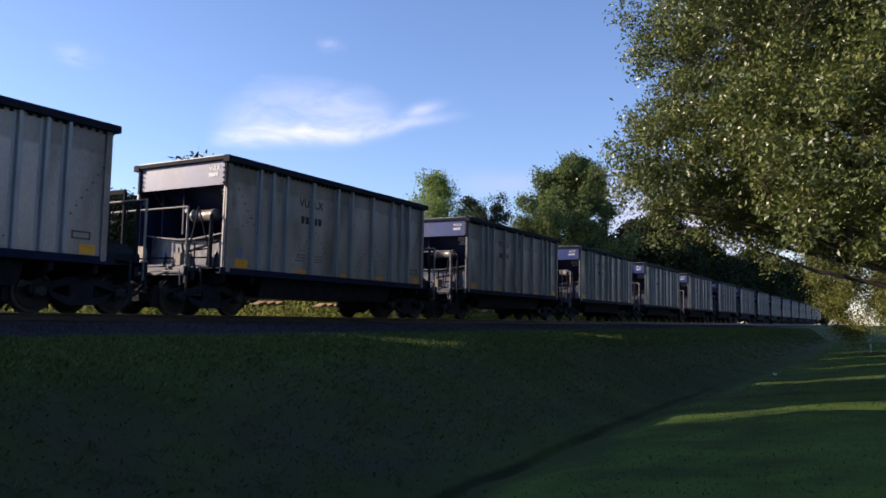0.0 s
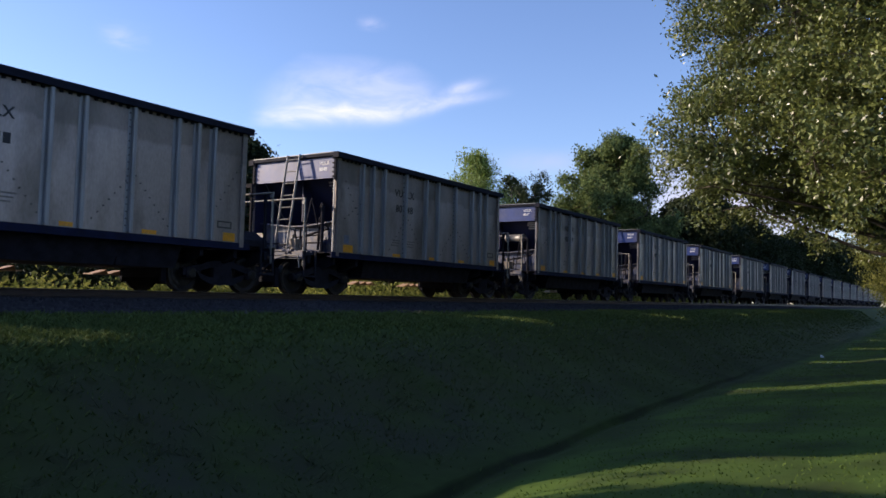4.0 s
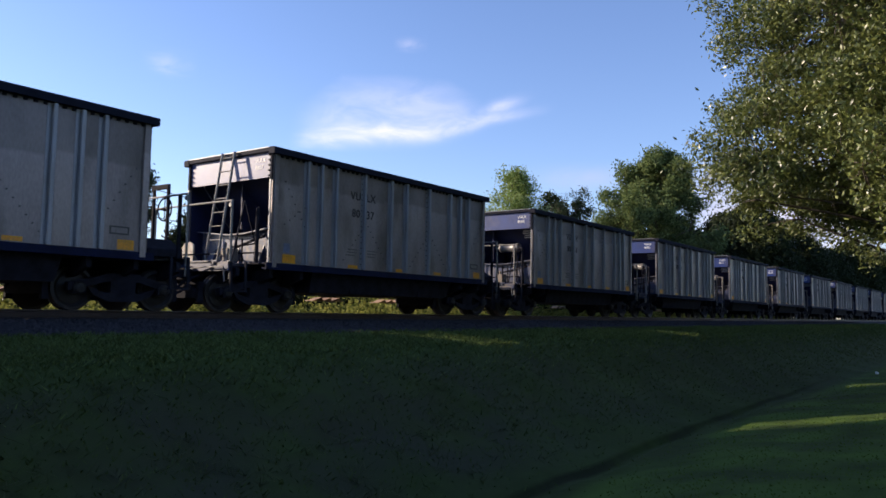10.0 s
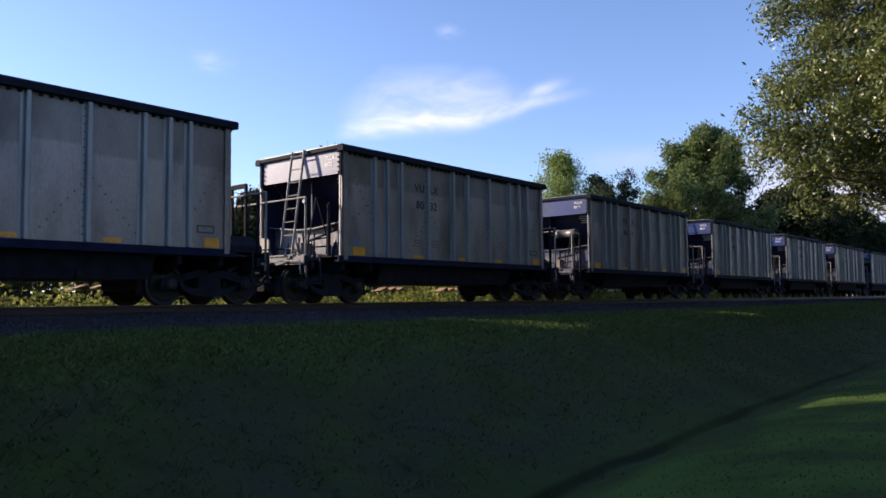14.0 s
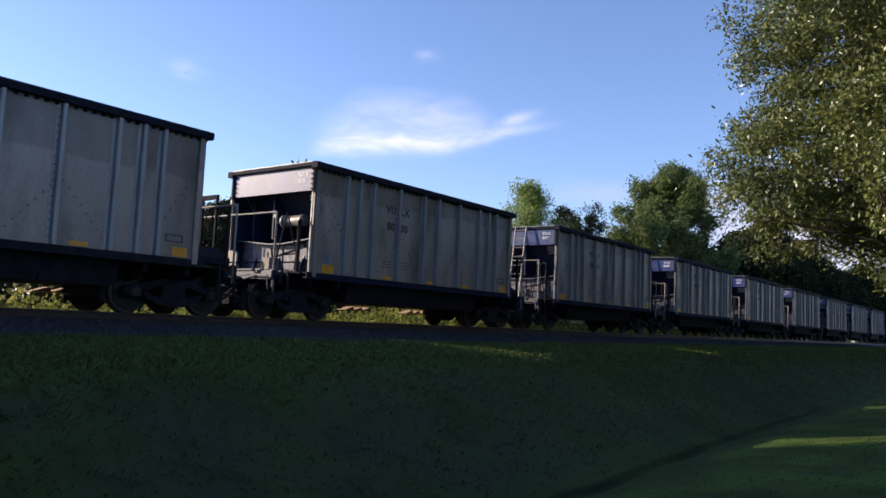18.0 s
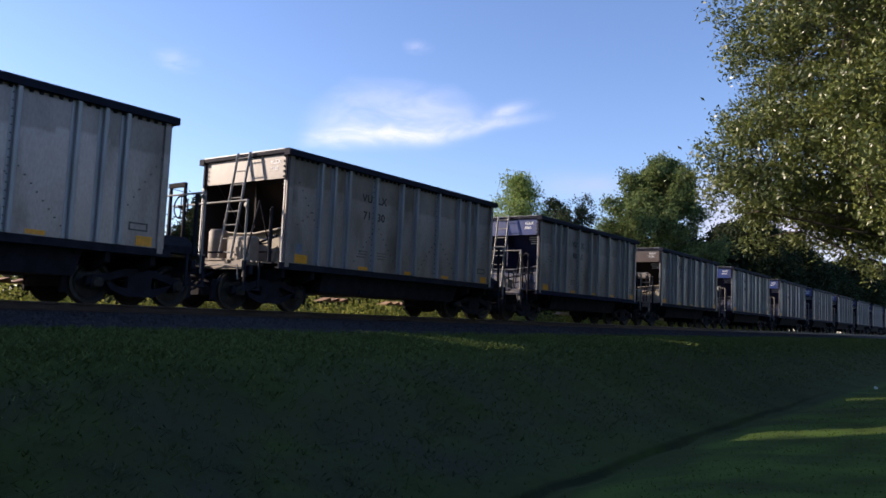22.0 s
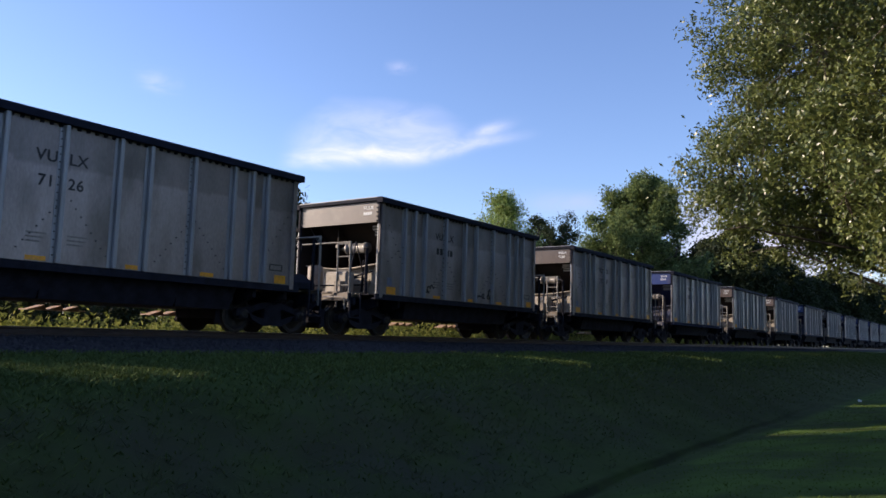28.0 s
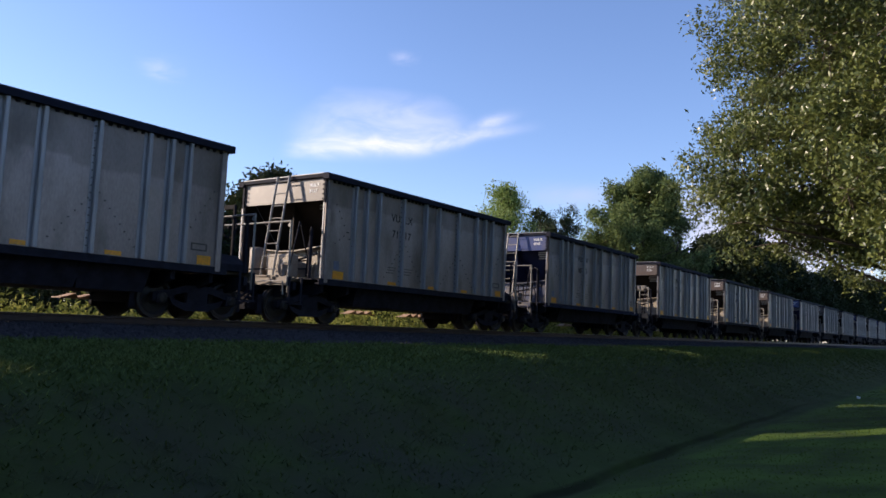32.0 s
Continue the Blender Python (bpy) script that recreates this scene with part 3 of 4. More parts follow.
tree("small_tree", "small yellowish-green tree on the far lawn", (60.0, -2.0, ground(60, -2.0)), 12, 10.2, 0.16, 8.0, SUNLEAF, 90, 0.36, 0.08, clear=0.4, depth=3, split=4, main=8, droop=0.2, uneven=0.4)
tree("broadleaf_tree", "tall round-crowned dark green tree behind the train", (70.0, 27.0, -0.6), 24, 17.0, 0.3, 6.5, FARLEAF, 40, 0.34, 0.15, clear=0.22, depth=3, split=4, main=6, uneven=0.5)
tree("sapling", "slim bright green tree behind the train", (59.6, 36.4, -0.6), 22, 14.9, 0.16, 4.6, LIGHTLEAF, 17, 0.38, 0.12, clear=0.25, depth=3, split=3, main=5, uneven=0.5)


def woods():
    """The wood behind the track, and added trees that shade the train: a few grown trees, copied at many sizes."""
    kinds = [tree("pine_tree", "tall dark pine with a bare lower trunk", (72, 38, -0.5), 31, 13.2, 0.2, 3.6, PINELEAF, 22, 0.24, 0.11, clear=0.58, depth=3, split=2, main=4, uneven=0.7, group="pines behind the track"),
             tree("wood_tree", "dark green tree of the wood, some copies added unseen behind the camera", (92, 33, -0.5), 32, 13.0, 0.22, 5.4, WOODLEAF, 40, 0.55, 0.22, clear=0.12, depth=3, split=3, main=7, group="wood behind the track"),
             tree("shading_tree", "slender dark green tree with a bare trunk, added behind the cars to shade them", (29.5, 23.8, -0.6), 33, 5.0, 0.10, 3.6, WOODLEAF, 34, 0.30, 0.13, clear=0.6, depth=3, split=3, main=7, group="trees close behind the track")]
    rng = random.Random(8)
    spots = []
    for i in range(52):                       # along the far side of the line, into the distance
        x = 80 + i * 5.0 + rng.uniform(-3, 3)
        spots.append((1, x, rng.uniform(21.5, 34), rng.uniform(0.85, 1.1) * (1 + 0.0022 * (x - 80)) * (1.0 if x < 97 else 0.91)))
    for x, y, k, s in ((76, 40, 1, 0.85), (84, 42, 1, 0.9), (74.5, 38.6, 0, 1.16), (77, 39.5, 0, 1.12), (82, 40.5, 0, 1.0), (70, 34.2, 1, 0.66),
                       (36, 40, 1, 0.83), (41, 43, 1, 0.74), (31, 41, 1, 0.6), (50, 62, 1, 0.8), (55, 58, 1, 0.75),
                       (39, 64, 0, 1.12), (35, 61, 0, 1.0), (31, 58, 0, 0.98), (37, 67, 0, 1.2), (28, 62, 0, 1.02), (25, 57, 0, 0.95), (21, 60, 0, 1.0), (17, 62, 0, 1.0), (33, 54, 1, 0.42), (27, 54, 1, 0.38), (21, 56, 1, 0.4), (15, 58, 1, 0.4), (44, 56, 1, 0.5),
                       # unseen trees behind the camera, added to dim sky light on the car sides
                       (-22, -20, 1, 1.0), (-13, -22, 1, 1.1), (-5, -20, 1, 0.95), (3, -22, 1, 1.0), (11, -21, 1, 0.9), (34, -19, 1, 1.2), (46, -17, 1, 1.25), (59, -16, 1, 1.2), (73, -17, 1, 1.25), (88, -16, 1, 1.2), (104, -17, 1, 1.2)):
        spots.append((k, x, y, s))
    # unseen trees added behind the cars to keep sun off the far ends
    for i in range(2, 17):
        spots.append((2, 25.5 + 2.9 * i + rng.uniform(-0.5, 0.5), 23.8 + rng.uniform(-0.4, 0.4), rng.uniform(0.74, 0.79)))
    for k, x, y, s in spots:
        c = copy_thing(kinds[k], pose(x, y, -0.5, 0, 0, rng.uniform(0, 360)))
        c.scale = (s * rng.uniform(0.9, 1.15), s * rng.uniform(0.9, 1.15), s)


woods()


def weeds():
    rng = np.random.default_rng(9)
    k = 3200
    px = -6 + 95 * rng.random(k)
    py = 19.0 + 4.5 * rng.random(k) ** 1.3
    h = 0.22 + 1.2 * rng.random(k) * np.array([min(1.5, max(0.04, 0.42 + 2.1 * noise.noise(Vector((x * 0.42, y * 0.3, 2))))) for x, y in zip(px, py)])
    cs = []
    for a, b, c in zip(px, py, h):
        z = float(np.interp(b, [p[0] for p in PROFILE], [p[1] for p in PROFILE]))
        for s in range(4):
            cs.append((a + rng.normal(0, 0.12), b + rng.normal(0, 0.12), z + c * (0.15 + 0.3 * s)))
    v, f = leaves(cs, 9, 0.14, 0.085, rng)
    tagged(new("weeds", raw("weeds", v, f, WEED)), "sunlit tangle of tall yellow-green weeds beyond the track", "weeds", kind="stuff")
    cs = []
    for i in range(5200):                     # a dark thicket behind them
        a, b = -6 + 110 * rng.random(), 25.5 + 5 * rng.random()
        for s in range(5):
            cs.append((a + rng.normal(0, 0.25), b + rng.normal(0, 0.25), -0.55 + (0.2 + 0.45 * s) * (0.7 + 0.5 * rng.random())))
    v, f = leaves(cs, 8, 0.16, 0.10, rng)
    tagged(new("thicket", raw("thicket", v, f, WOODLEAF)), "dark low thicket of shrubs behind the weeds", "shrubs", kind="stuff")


weeds()

def litter(bm):
    for i in range(3):
        prism(bm, [(-0.09 + 0.03 * i, 0.0), (0.08, 0.01 * i), (0.05 + 0.02 * i, 0.05 + 0.02 * i), (-0.05, 0.07)], "y", -0.06 + 0.04 * i, -0.02 + 0.04 * i)


tagged(new("paper_litter", shape("paper_litter", litter, POSTWHITE)), "crumpled scrap of white paper on the grass", "litter").location = (34.5, 4.2, ground(34.5, 4.2))


def power_line():
    """A cable between two poles well behind the train."""
    a, b = Vector((-16.0, 44.0, 12.5)), Vector((36.0, 36.0, 5.3))
    for p in (a, b):
        pole = tagged(new("utility_pole", shape("utility_pole/%d" % p.x, lambda bm: (rod(bm, (0, 0, -0.7 - p.z), (0, 0, 0.25), 0.15, 10, 0.10), rod(bm, (0, -0.8, 0), (0, 0.8, 0), 0.05, 8)), TIMBER)), "dark timber utility pole carrying a cable", "utility pole")
        pole.location = p
    def strand(bm, pts, r, n=6):
        rings = [[bm.verts.new(p + Vector((0, r * math.cos(6.2832 * i / n), r * math.sin(6.2832 * i / n)))) for i in range(n)] for p in pts]
        for q, w in zip(rings, rings[1:]):
            for i in range(n):
                bm.faces.new((q[i], q[(i + 1) % n], w[(i + 1) % n], w[i]))
    pts = [a.lerp(b, i / 24) - Vector((0, 0, 0.5 * math.sin(math.pi * i / 24))) for i in range(25)]
    for drop in (0.0, 1.5):
        ob = tagged(new("power_cable", shape("power_cable", lambda bm: strand(bm, pts, 0.02), CHORD)), "thin black overhead cable strung between poles", "cable")
        ob.location.z = -drop


power_line()

tagged(new("marker_post", shape("marker_post", lambda bm: prism(bm, [(-0.05, -0.05), (0.05, -0.05), (0.05, 0.05), (-0.05, 0.05)], "z", 0, 0.6), POSTWHITE, bevel=0.008)), "short white marker post on the lawn", "post").location = (62, 1.3, ground(62, 1.3))


# ---- the train ----
RIBS = (0.16, 1.13, 1.59, 2.11, 3.16, 4.24, 4.90, 5.94, 6.99, 7.51, 7.95, 8.84)
LOW, HIGH = 1.13, 3.66          # foot and head of the silver sides, above the rail
AXLES = (-0.89, 0.89)
WHEEL = 0.42


def side_sheet(bm):
    box(bm, 0.06, 8.94, -1.56, -1.53, LOW, HIGH)


def rib(bm):
    """A pressed rib: a proud box with a bolted flange on its trailing side."""
    prism(bm, [(0.045, 0.0), (0.045, -0.085), (0.030, -0.10), (-0.020, -0.10), (-0.035, -0.085), (-0.035, -0.010), (-0.110, -0.010), (-0.110, 0.0)], "z", LOW + 0.01, HIGH - 0.03)


def rib_bolts(bm):
    for i in range(17):
        z = LOW + 0.14 + 0.14 * i
        rod(bm, (-0.076, -0.008, z), (-0.076, -0.026, z), 0.015, 6)


def corner_post(bm):
    prism(bm, [(-0.07, 0.0), (0.05, 0.0), (0.05, -0.05), (-0.07, -0.05)], "z", LOW - 0.1, HIGH)


def chord(bm):
    prism(bm, [(-1.50, 3.64), (-1.50, 3.77), (-1.53, 3.795), (-1.66, 3.795), (-1.69, 3.77), (-1.69, 3.64)], "x", -0.03, 9.03)


def lug_row(bm):
    """The row of small bolted lugs under the top rail."""
    for i in range(52):
        x = 0.1 + 0.172 * i
        box(bm, x, x + 0.06, -1.60, -1.565, 3.585, 3.645)


def small_print(bm):
    """Two blocks of faded small print, too small to read."""
    for x0, w in ((2.60, 0.36), (3.34, 0.40)):
        for i in range(3):
            box(bm, x0, x0 + w - 0.05 * i, -1.566, -1.558, 1.62 - 0.075 * i, 1.65 - 0.075 * i)


def end_chord(bm):
    prism(bm, [(-0.02, 3.69), (0.14, 3.69), (0.14, 3.78), (-0.02, 3.78)], "y", -1.5, 1.5)


def end_sheet(bm):
    box(bm, 0.06, 0.10, -1.5, 1.5, 3.11, 3.69)


def bracket(bm):
    """The bolted plate at the corner of the end, with its bolt heads."""
    box(bm, 0.02, 0.06, -1.56, -1.50, 3.05, 3.66)
    for z in (3.14, 3.26, 3.38, 3.50, 3.62):
        rod(bm, (0.0, -1.48, z), (0.06, -1.48, z), 0.024, 6)


def slope(bm):
    prism(bm, [(0.105, 3.60), (0.15, 3.63), (1.52, 2.03), (1.48, 2.0)], "y", -1.5, 1.5)


def stiffener(bm):
    prism(bm, [(0.46, 3.16), (1.47, 1.99), (0.46, 2.02)], "y", -0.02, 0.02)


def lower_slope(bm):
    prism(bm, [(1.48, 2.0), (1.52, 2.03), (2.22, 1.16), (2.18, 1.13)], "y", -1.5, 1.5)


def gusset(bm):
    prism(bm, [(0.42, 1.16), (1.25, 1.16), (1.55, 1.74), (1.30, 1.98), (1.02, 1.84)], "y", -0.02, 0.02)


def end_web(bm):
    """Plate inside the side below the slope sheet, added to darken its inner face like shade."""
    prism(bm, [(0.12, 3.55), (0.12, 1.13), (2.16, 1.13), (1.46, 2.0)], "y", 1.505, 1.525)


def bulkhead(bm):
    """The upright plate between slope sheet and underframe."""
    prism(bm, [(-1.45, 1.13), (1.45, 1.13), (1.45, 1.98), (0.3, 1.86), (-0.3, 1.86), (-1.45, 1.98)], "x", 0.44, 0.47)
    prism(bm, [(-1.45, 1.98), (-0.3, 1.86), (0.3, 1.86), (1.45, 1.98), (1.45, 2.01), (0.3, 1.89), (-0.3, 1.89), (-1.45, 2.01)], "x", 0.28, 0.47)
    for y in (-0.9, 0.0, 0.9):
        prism(bm, [(0.30, 1.13), (0.44, 1.13), (0.44, 1.60)], "y", y - 0.015, y + 0.015)


def shear_plate(bm):
    box(bm, -0.15, 2.1, -1.42, 1.42, 1.09, 1.12)


def sill(bm):
    prism(bm, [(-1.60, 0.98), (-1.44, 0.98), (-1.44, 1.02), (-1.55, 1.02), (-1.55, 1.10), (-1.44, 1.10), (-1.44, 1.13), (-1.60, 1.13)], "x", -0.08, 9.08)


def centre_sill(bm):
    box(bm, -1.15, 10.15, -0.2, 0.2, 0.70, 1.02)


def cross_bearer(bm):
    """Deep plate across the underframe over the truck."""
    prism(bm, [(-1.45, 0.98), (1.45, 0.98), (1.45, 0.80), (0.9, 0.62), (-0.9, 0.62), (-1.45, 0.80)], "x", -0.05, 0.05)


def air_pipe(bm):
    rod(bm, (-1.1, -0.62, 0.62), (10.1, -0.62, 0.62), 0.03, 6)
    for x in (0.8, 3.0, 6.0, 8.2):
        box(bm, x, x + 0.05, -0.66, -0.58, 0.6, 1.0)


def end_sill(bm):
    prism(bm, [(-1.02, 0.90), (-0.90, 0.90), (-0.90, 0.93), (-0.98, 0.94), (-0.98, 1.08), (-0.90, 1.10), (-1.02, 1.10)], "y", -1.45, 1.45)


def platform(bm):
    box(bm, -1.06, -0.02, -1.0, -0.95, 1.04, 1.10)
    box(bm, -1.06, -0.02, 0.96, 1.01, 1.04, 1.10)
    box(bm, -0.10, -0.02, -0.95, 0.96, 1.04, 1.10)


def tread_bar(bm):
    box(bm, 0, 0.11, -1.1, 1.1, 1.10, 1.135)


def side_step(bm):
    """The bent sill step below the corner."""
    for x in (-0.98, -0.58):
        box(bm, x, x + 0.05, -1.5, -1.46, 0.48, 1.1)
    box(bm, -0.98, -0.53, -1.52, -1.42, 0.44, 0.48)


def pocket(bm):
    """A hopper pocket narrowing to its outlet."""
    top, bot = [(-0.78, -1.4), (0.78, -1.4), (0.78, 1.4), (-0.78, 1.4)], [(-0.70, -1.2), (0.70, -1.2), (0.70, 1.2), (-0.70, 1.2)]
    a, b = [bm.verts.new((x, y, 1.14)) for x, y in top], [bm.verts.new((x, y, 0.50)) for x, y in bot]
    bm.faces.new(a)
    bm.faces.new(b[::-1])
    for i in range(4):
        bm.faces.new((a[i], b[i], b[(i + 1) % 4], a[(i + 1) % 4]))


def gate(bm):
    """The outlet frame on the far side: a flat plate with a row of pointed gussets on it."""
    box(bm, -0.62, 0.62, 1.12, 1.5, 0.345, 0.37)
    for x in (-0.42, -0.05, 0.32):
        prism(bm, [(x - 0.12, 0.37), (x + 0.20, 0.37), (x + 0.16, 0.46)], "y", 1.16, 1.46)


def side_brace(bm):
    prism(bm, [(-1.42, 1.0), (-1.36, 1.0), (-0.95, 0.55), (-1.02, 0.52)], "x", -0.05, 0.05)


def end_post(bm):
    rod(bm, (0, 0, 0.72), (0, 0, 2.46), 0.026, 8)
    box(bm, -0.05, 0.05, -0.05, 0.05, 1.08, 1.12)
    rod(bm, (-0.02, 0, 2.34), (-0.06, 0, 2.34), 0.05, 8)


def end_bar(bm):
    rod(bm, (-0.94, -1.42, 2.44), (-0.94, 1.42, 2.44), 0.022, 8)


def stile(bm):
    rod(bm, (-0.46, 0, 1.14), (-0.07, 0, 3.80), 0.03, 8)


def rung(bm):
    rod(bm, (0, -0.225, 0), (0, 0.225, 0), 0.016, 6)


def stand_rung(bm):
    rod(bm, (0, -0.22, 0), (0, 0.22, 0), 0.018, 6)


def reservoir(bm):
    lathe(bm, [(0.05, -0.42), (0.19, -0.40), (0.22, -0.34), (0.22, 0.34), (0.19, 0.40), (0.05, 0.42)], n=18)


def brake_cylinder(bm):
    lathe(bm, [(0.04, -0.46), (0.14, -0.44), (0.16, -0.38), (0.16, -0.30), (0.145, -0.29), (0.145, 0.28), (0.165, 0.29), (0.165, 0.36), (0.06, 0.40), (0.03, 0.62)], n=16)


def rodding(bm):
    rod(bm, (-0.55, -0.95, 1.1), (-0.25, -1.0, 2.55), 0.02, 6)
    rod(bm, (-0.25, -1.0, 2.55), (0.15, -1.05, 1.3), 0.016, 6)
    rod(bm, (-0.05, -1.22, 1.1), (-0.05, -1.22, 2.38), 0.045, 8)
    rod(bm, (-0.05, -1.22, 2.38), (0.20, -0.95, 2.46), 0.022, 6)
    rod(bm, (0.20, -0.95, 2.46), (0.42, -0.70, 2.40), 0.022, 6)
    rod(bm, (0.1, -0.3, 1.12), (0.1, -0.3, 1.8), 0.03, 6)
    rod(bm, (0.1, -0.52, 1.12), (0.1, -0.52, 1.72), 0.022, 6)
    rod(bm, (0.05, -1.35, 1.75), (0.2, -0.2, 1.55), 0.03, 6)
    rod(bm, (-0.9, 0.35, 1.3), (0.5, -0.8, 1.42), 0.022, 6)


def valve_box(bm):
    box(bm, -0.16, 0.16, -0.12, 0.12, -0.15, 0.15)
    rod(bm, (0.0, -0.16, -0.02), (0.0, 0.16, -0.02), 0.07, 10)
    rod(bm, (-0.12, 0.0, 0.1), (-0.12, 0.0, 0.28), 0.03, 8)


def brake_frame(bm):
    """The hand-brake stand on the leading end."""
    for y in (-0.62, -0.1):
        box(bm, 9.99, 10.05, y, y + 0.05, 1.08, 2.72)
    box(bm, 9.98, 10.05, -0.62, -0.03, 2.62, 2.72)


def corner_pillar(bm):
    box(bm, 9.82, 9.88, -1.30, -1.24, 1.08, 2.4)


def equipment_cover(bm):
    prism(bm, [(-1.25, 1.10), (1.25, 1.10), (1.25, 1.26), (0.8, 1.50), (-0.8, 1.50), (-1.25, 1.26)], "x", 9.15, 9.98)


def equipment_box(bm):
    box(bm, -0.18, 0.18, -0.42, 0.40, 0, 0.62)


def valve_bracket(bm):
    """An upright plate with cut corners, braced at the back."""
    prism(bm, [(-0.22, 1.13), (0.22, 1.13), (0.22, 1.52), (0.12, 1.62), (-0.12, 1.62), (-0.22, 1.55)], "x", -0.05, 0.0)
    prism(bm, [(0.0, 1.13), (0.30, 1.13), (0.0, 1.50)], "y", -0.03, 0.03)


def corner_angle(bm):
    prism(bm, [(-0.01, -0.02), (0.02, -0.02), (0.02, 0.0), (0.0, 0.02), (-0.01, 0.02)], "z", 1.13, 3.05)


# pale strip that paints in the sunlit top edge of the end rim
def rim_strip(bm):
    box(bm, -0.035, 0.02, -1.5, 1.5, 3.782, 3.80)


def uncoupling_lever(bm):
    """Bent rod along the end sill that lifts the coupler pin."""
    pts = [(-1.10, -1.44, 0.66), (-1.10, -1.40, 0.98), (-1.08, -0.7, 0.99), (-1.12, -0.25, 0.95), (-1.26, -0.04, 1.02)]
    for a, b in zip(pts, pts[1:]):
        rod(bm, a, b, 0.016, 6)


def air_hose(bm):
    pts = [(-1.02, -0.42, 0.80), (-1.18, -0.42, 0.74), (-1.30, -0.40, 0.58), (-1.40, -0.36, 0.44), (-1.50, -0.32, 0.40)]
    for a, b in zip(pts, pts[1:]):
        rod(bm, a, b, 0.028, 8)
    rod(bm, (-1.02, -0.42, 0.80), (-0.90, -0.42, 0.84), 0.036, 8)


def brake_lever(bm):
    """Upright levers and a cross rod below the slope sheet."""
    prism(bm, [(0.24, 1.2), (0.32, 1.2), (0.36, 2.1), (0.30, 2.1)], "y", -0.80, -0.775)
    prism(bm, [(0.16, 1.2), (0.22, 1.2), (0.10, 1.75), (0.05, 1.75)], "y", -0.12, -0.095)
    rod(bm, (0.30, -0.79, 1.62), (0.14, -0.11, 1.55), 0.02, 6)
    rod(bm, (0.14, -0.11, 1.40), (0.40, 0.80, 1.36), 0.02, 6)


def brake_wheel(bm):
    n = 20
    for i in range(n):
        a, b = 6.2832 * i / n, 6.2832 * (i + 1) / n
        rod(bm, (0, 0.25 * math.cos(a), 0.25 * math.sin(a)), (0, 0.25 * math.cos(b), 0.25 * math.sin(b)), 0.018, 6)
    for i in range(4):
        a = 6.2832 * i / 4
        rod(bm, (0, 0, 0), (0, 0.25 * math.cos(a), 0.25 * math.sin(a)), 0.012, 6)
    rod(bm, (-0.06, 0, 0), (0.06, 0, 0), 0.035, 8)


def coupler(bm):
    box(bm, -1.34, -0.9, -0.08, 0.08, 0.76, 0.94)
    prism(bm, [(-1.34, -0.09), (-1.34, 0.12), (-1.42, 0.17), (-1.54, 0.15), (-1.56, 0.06), (-1.46, 0.05), (-1.45, -0.03), (-1.53, -0.06), (-1.52, -0.15), (-1.42, -0.16)], "z", 0.72, 0.99)
    rod(bm, (-1.2, -0.3, 0.72), (-1.5, -0.18, 0.45), 0.03, 8)


def truck_bolster(bm):
    prism(bm, [(-0.95, 0.50), (0.95, 0.50), (0.95, 0.62), (0.3, 0.72), (-0.3, 0.72), (-0.95, 0.62)], "x", -0.2, 0.2)


def side_frame(bm):
    """A cast frame bowed down between the two axle boxes, with its window."""
    prism(bm, [(-1.1, 0.36), (-1.1, 0.52), (-0.62, 0.62), (-0.3, 0.72), (0.3, 0.72), (0.62, 0.62), (1.1, 0.52), (1.1, 0.36), (0.7, 0.46), (0.34, 0.56), (0.26, 0.56), (0.26, 0.34), (0.36, 0.34), (0.72, 0.44), (0.62, 0.30), (0.3, 0.17), (-0.3, 0.17), (-0.62, 0.30), (-0.72, 0.44), (-0.36, 0.34), (-0.26, 0.34), (-0.26, 0.56), (-0.34, 0.56), (-0.7, 0.46)], "y", -0.06, 0.06)
    for x in AXLES:
        box(bm, x - 0.13, x + 0.13, -0.08, 0.08, 0.32, 0.54)


def brake_beam(bm):
    """Beam, hangers and pads between the wheels of a truck."""
    prism(bm, [(-0.72, 0.30), (0.72, 0.30), (0.72, 0.40), (0.3, 0.62), (-0.3, 0.62), (-0.72, 0.40)], "x", -0.04, 0.04)
    for y in (-0.74, 0.66):
        box(bm, -0.09, 0.05, y, y + 0.08, 0.20, 0.66)
    rod(bm, (-0.1, 0, 0.5), (0.35, 0, 0.62), 0.03, 6)


def spring_nest(bm):
    for x in (-0.15, 0, 0.15):
        for i in range(8):
            z = 0.24 + 0.035 * i
            rod(bm, (x, -0.05 + 0.1 * (i % 2), z), (x, 0.05 - 0.1 * (i % 2), z + 0.035), 0.055, 6)


def wheelset(bm):
    for s in (-1, 1):
        prof = [(0.09, 0.62), (0.30, 0.66), (0.37, 0.68), (0.45, 0.685), (0.45, 0.715), (0.425, 0.73), (0.42, 0.81), (0.36, 0.815), (0.30, 0.775), (0.15, 0.80), (0.15, 0.84), (0.09, 0.85)]
        lathe(bm, [(r, s * y) for r, y in prof], n=28)
        lathe(bm, [(0.09, s * 0.85), (0.12, s * 0.86), (0.12, s * 1.08), (0.09, s * 1.11), (0.04, s * 1.115)], n=14)
        for i in range(3):                    # cap bolts, which show the turning
            a = 6.2832 * i / 3
            rod(bm, (0.06 * math.cos(a), s * 1.10, 0.06 * math.sin(a)), (0.06 * math.cos(a), s * 1.135, 0.06 * math.sin(a)), 0.016, 6)
    lathe(bm, [(0.085, -0.66), (0.08, 0), (0.085, 0.66)], n=12)


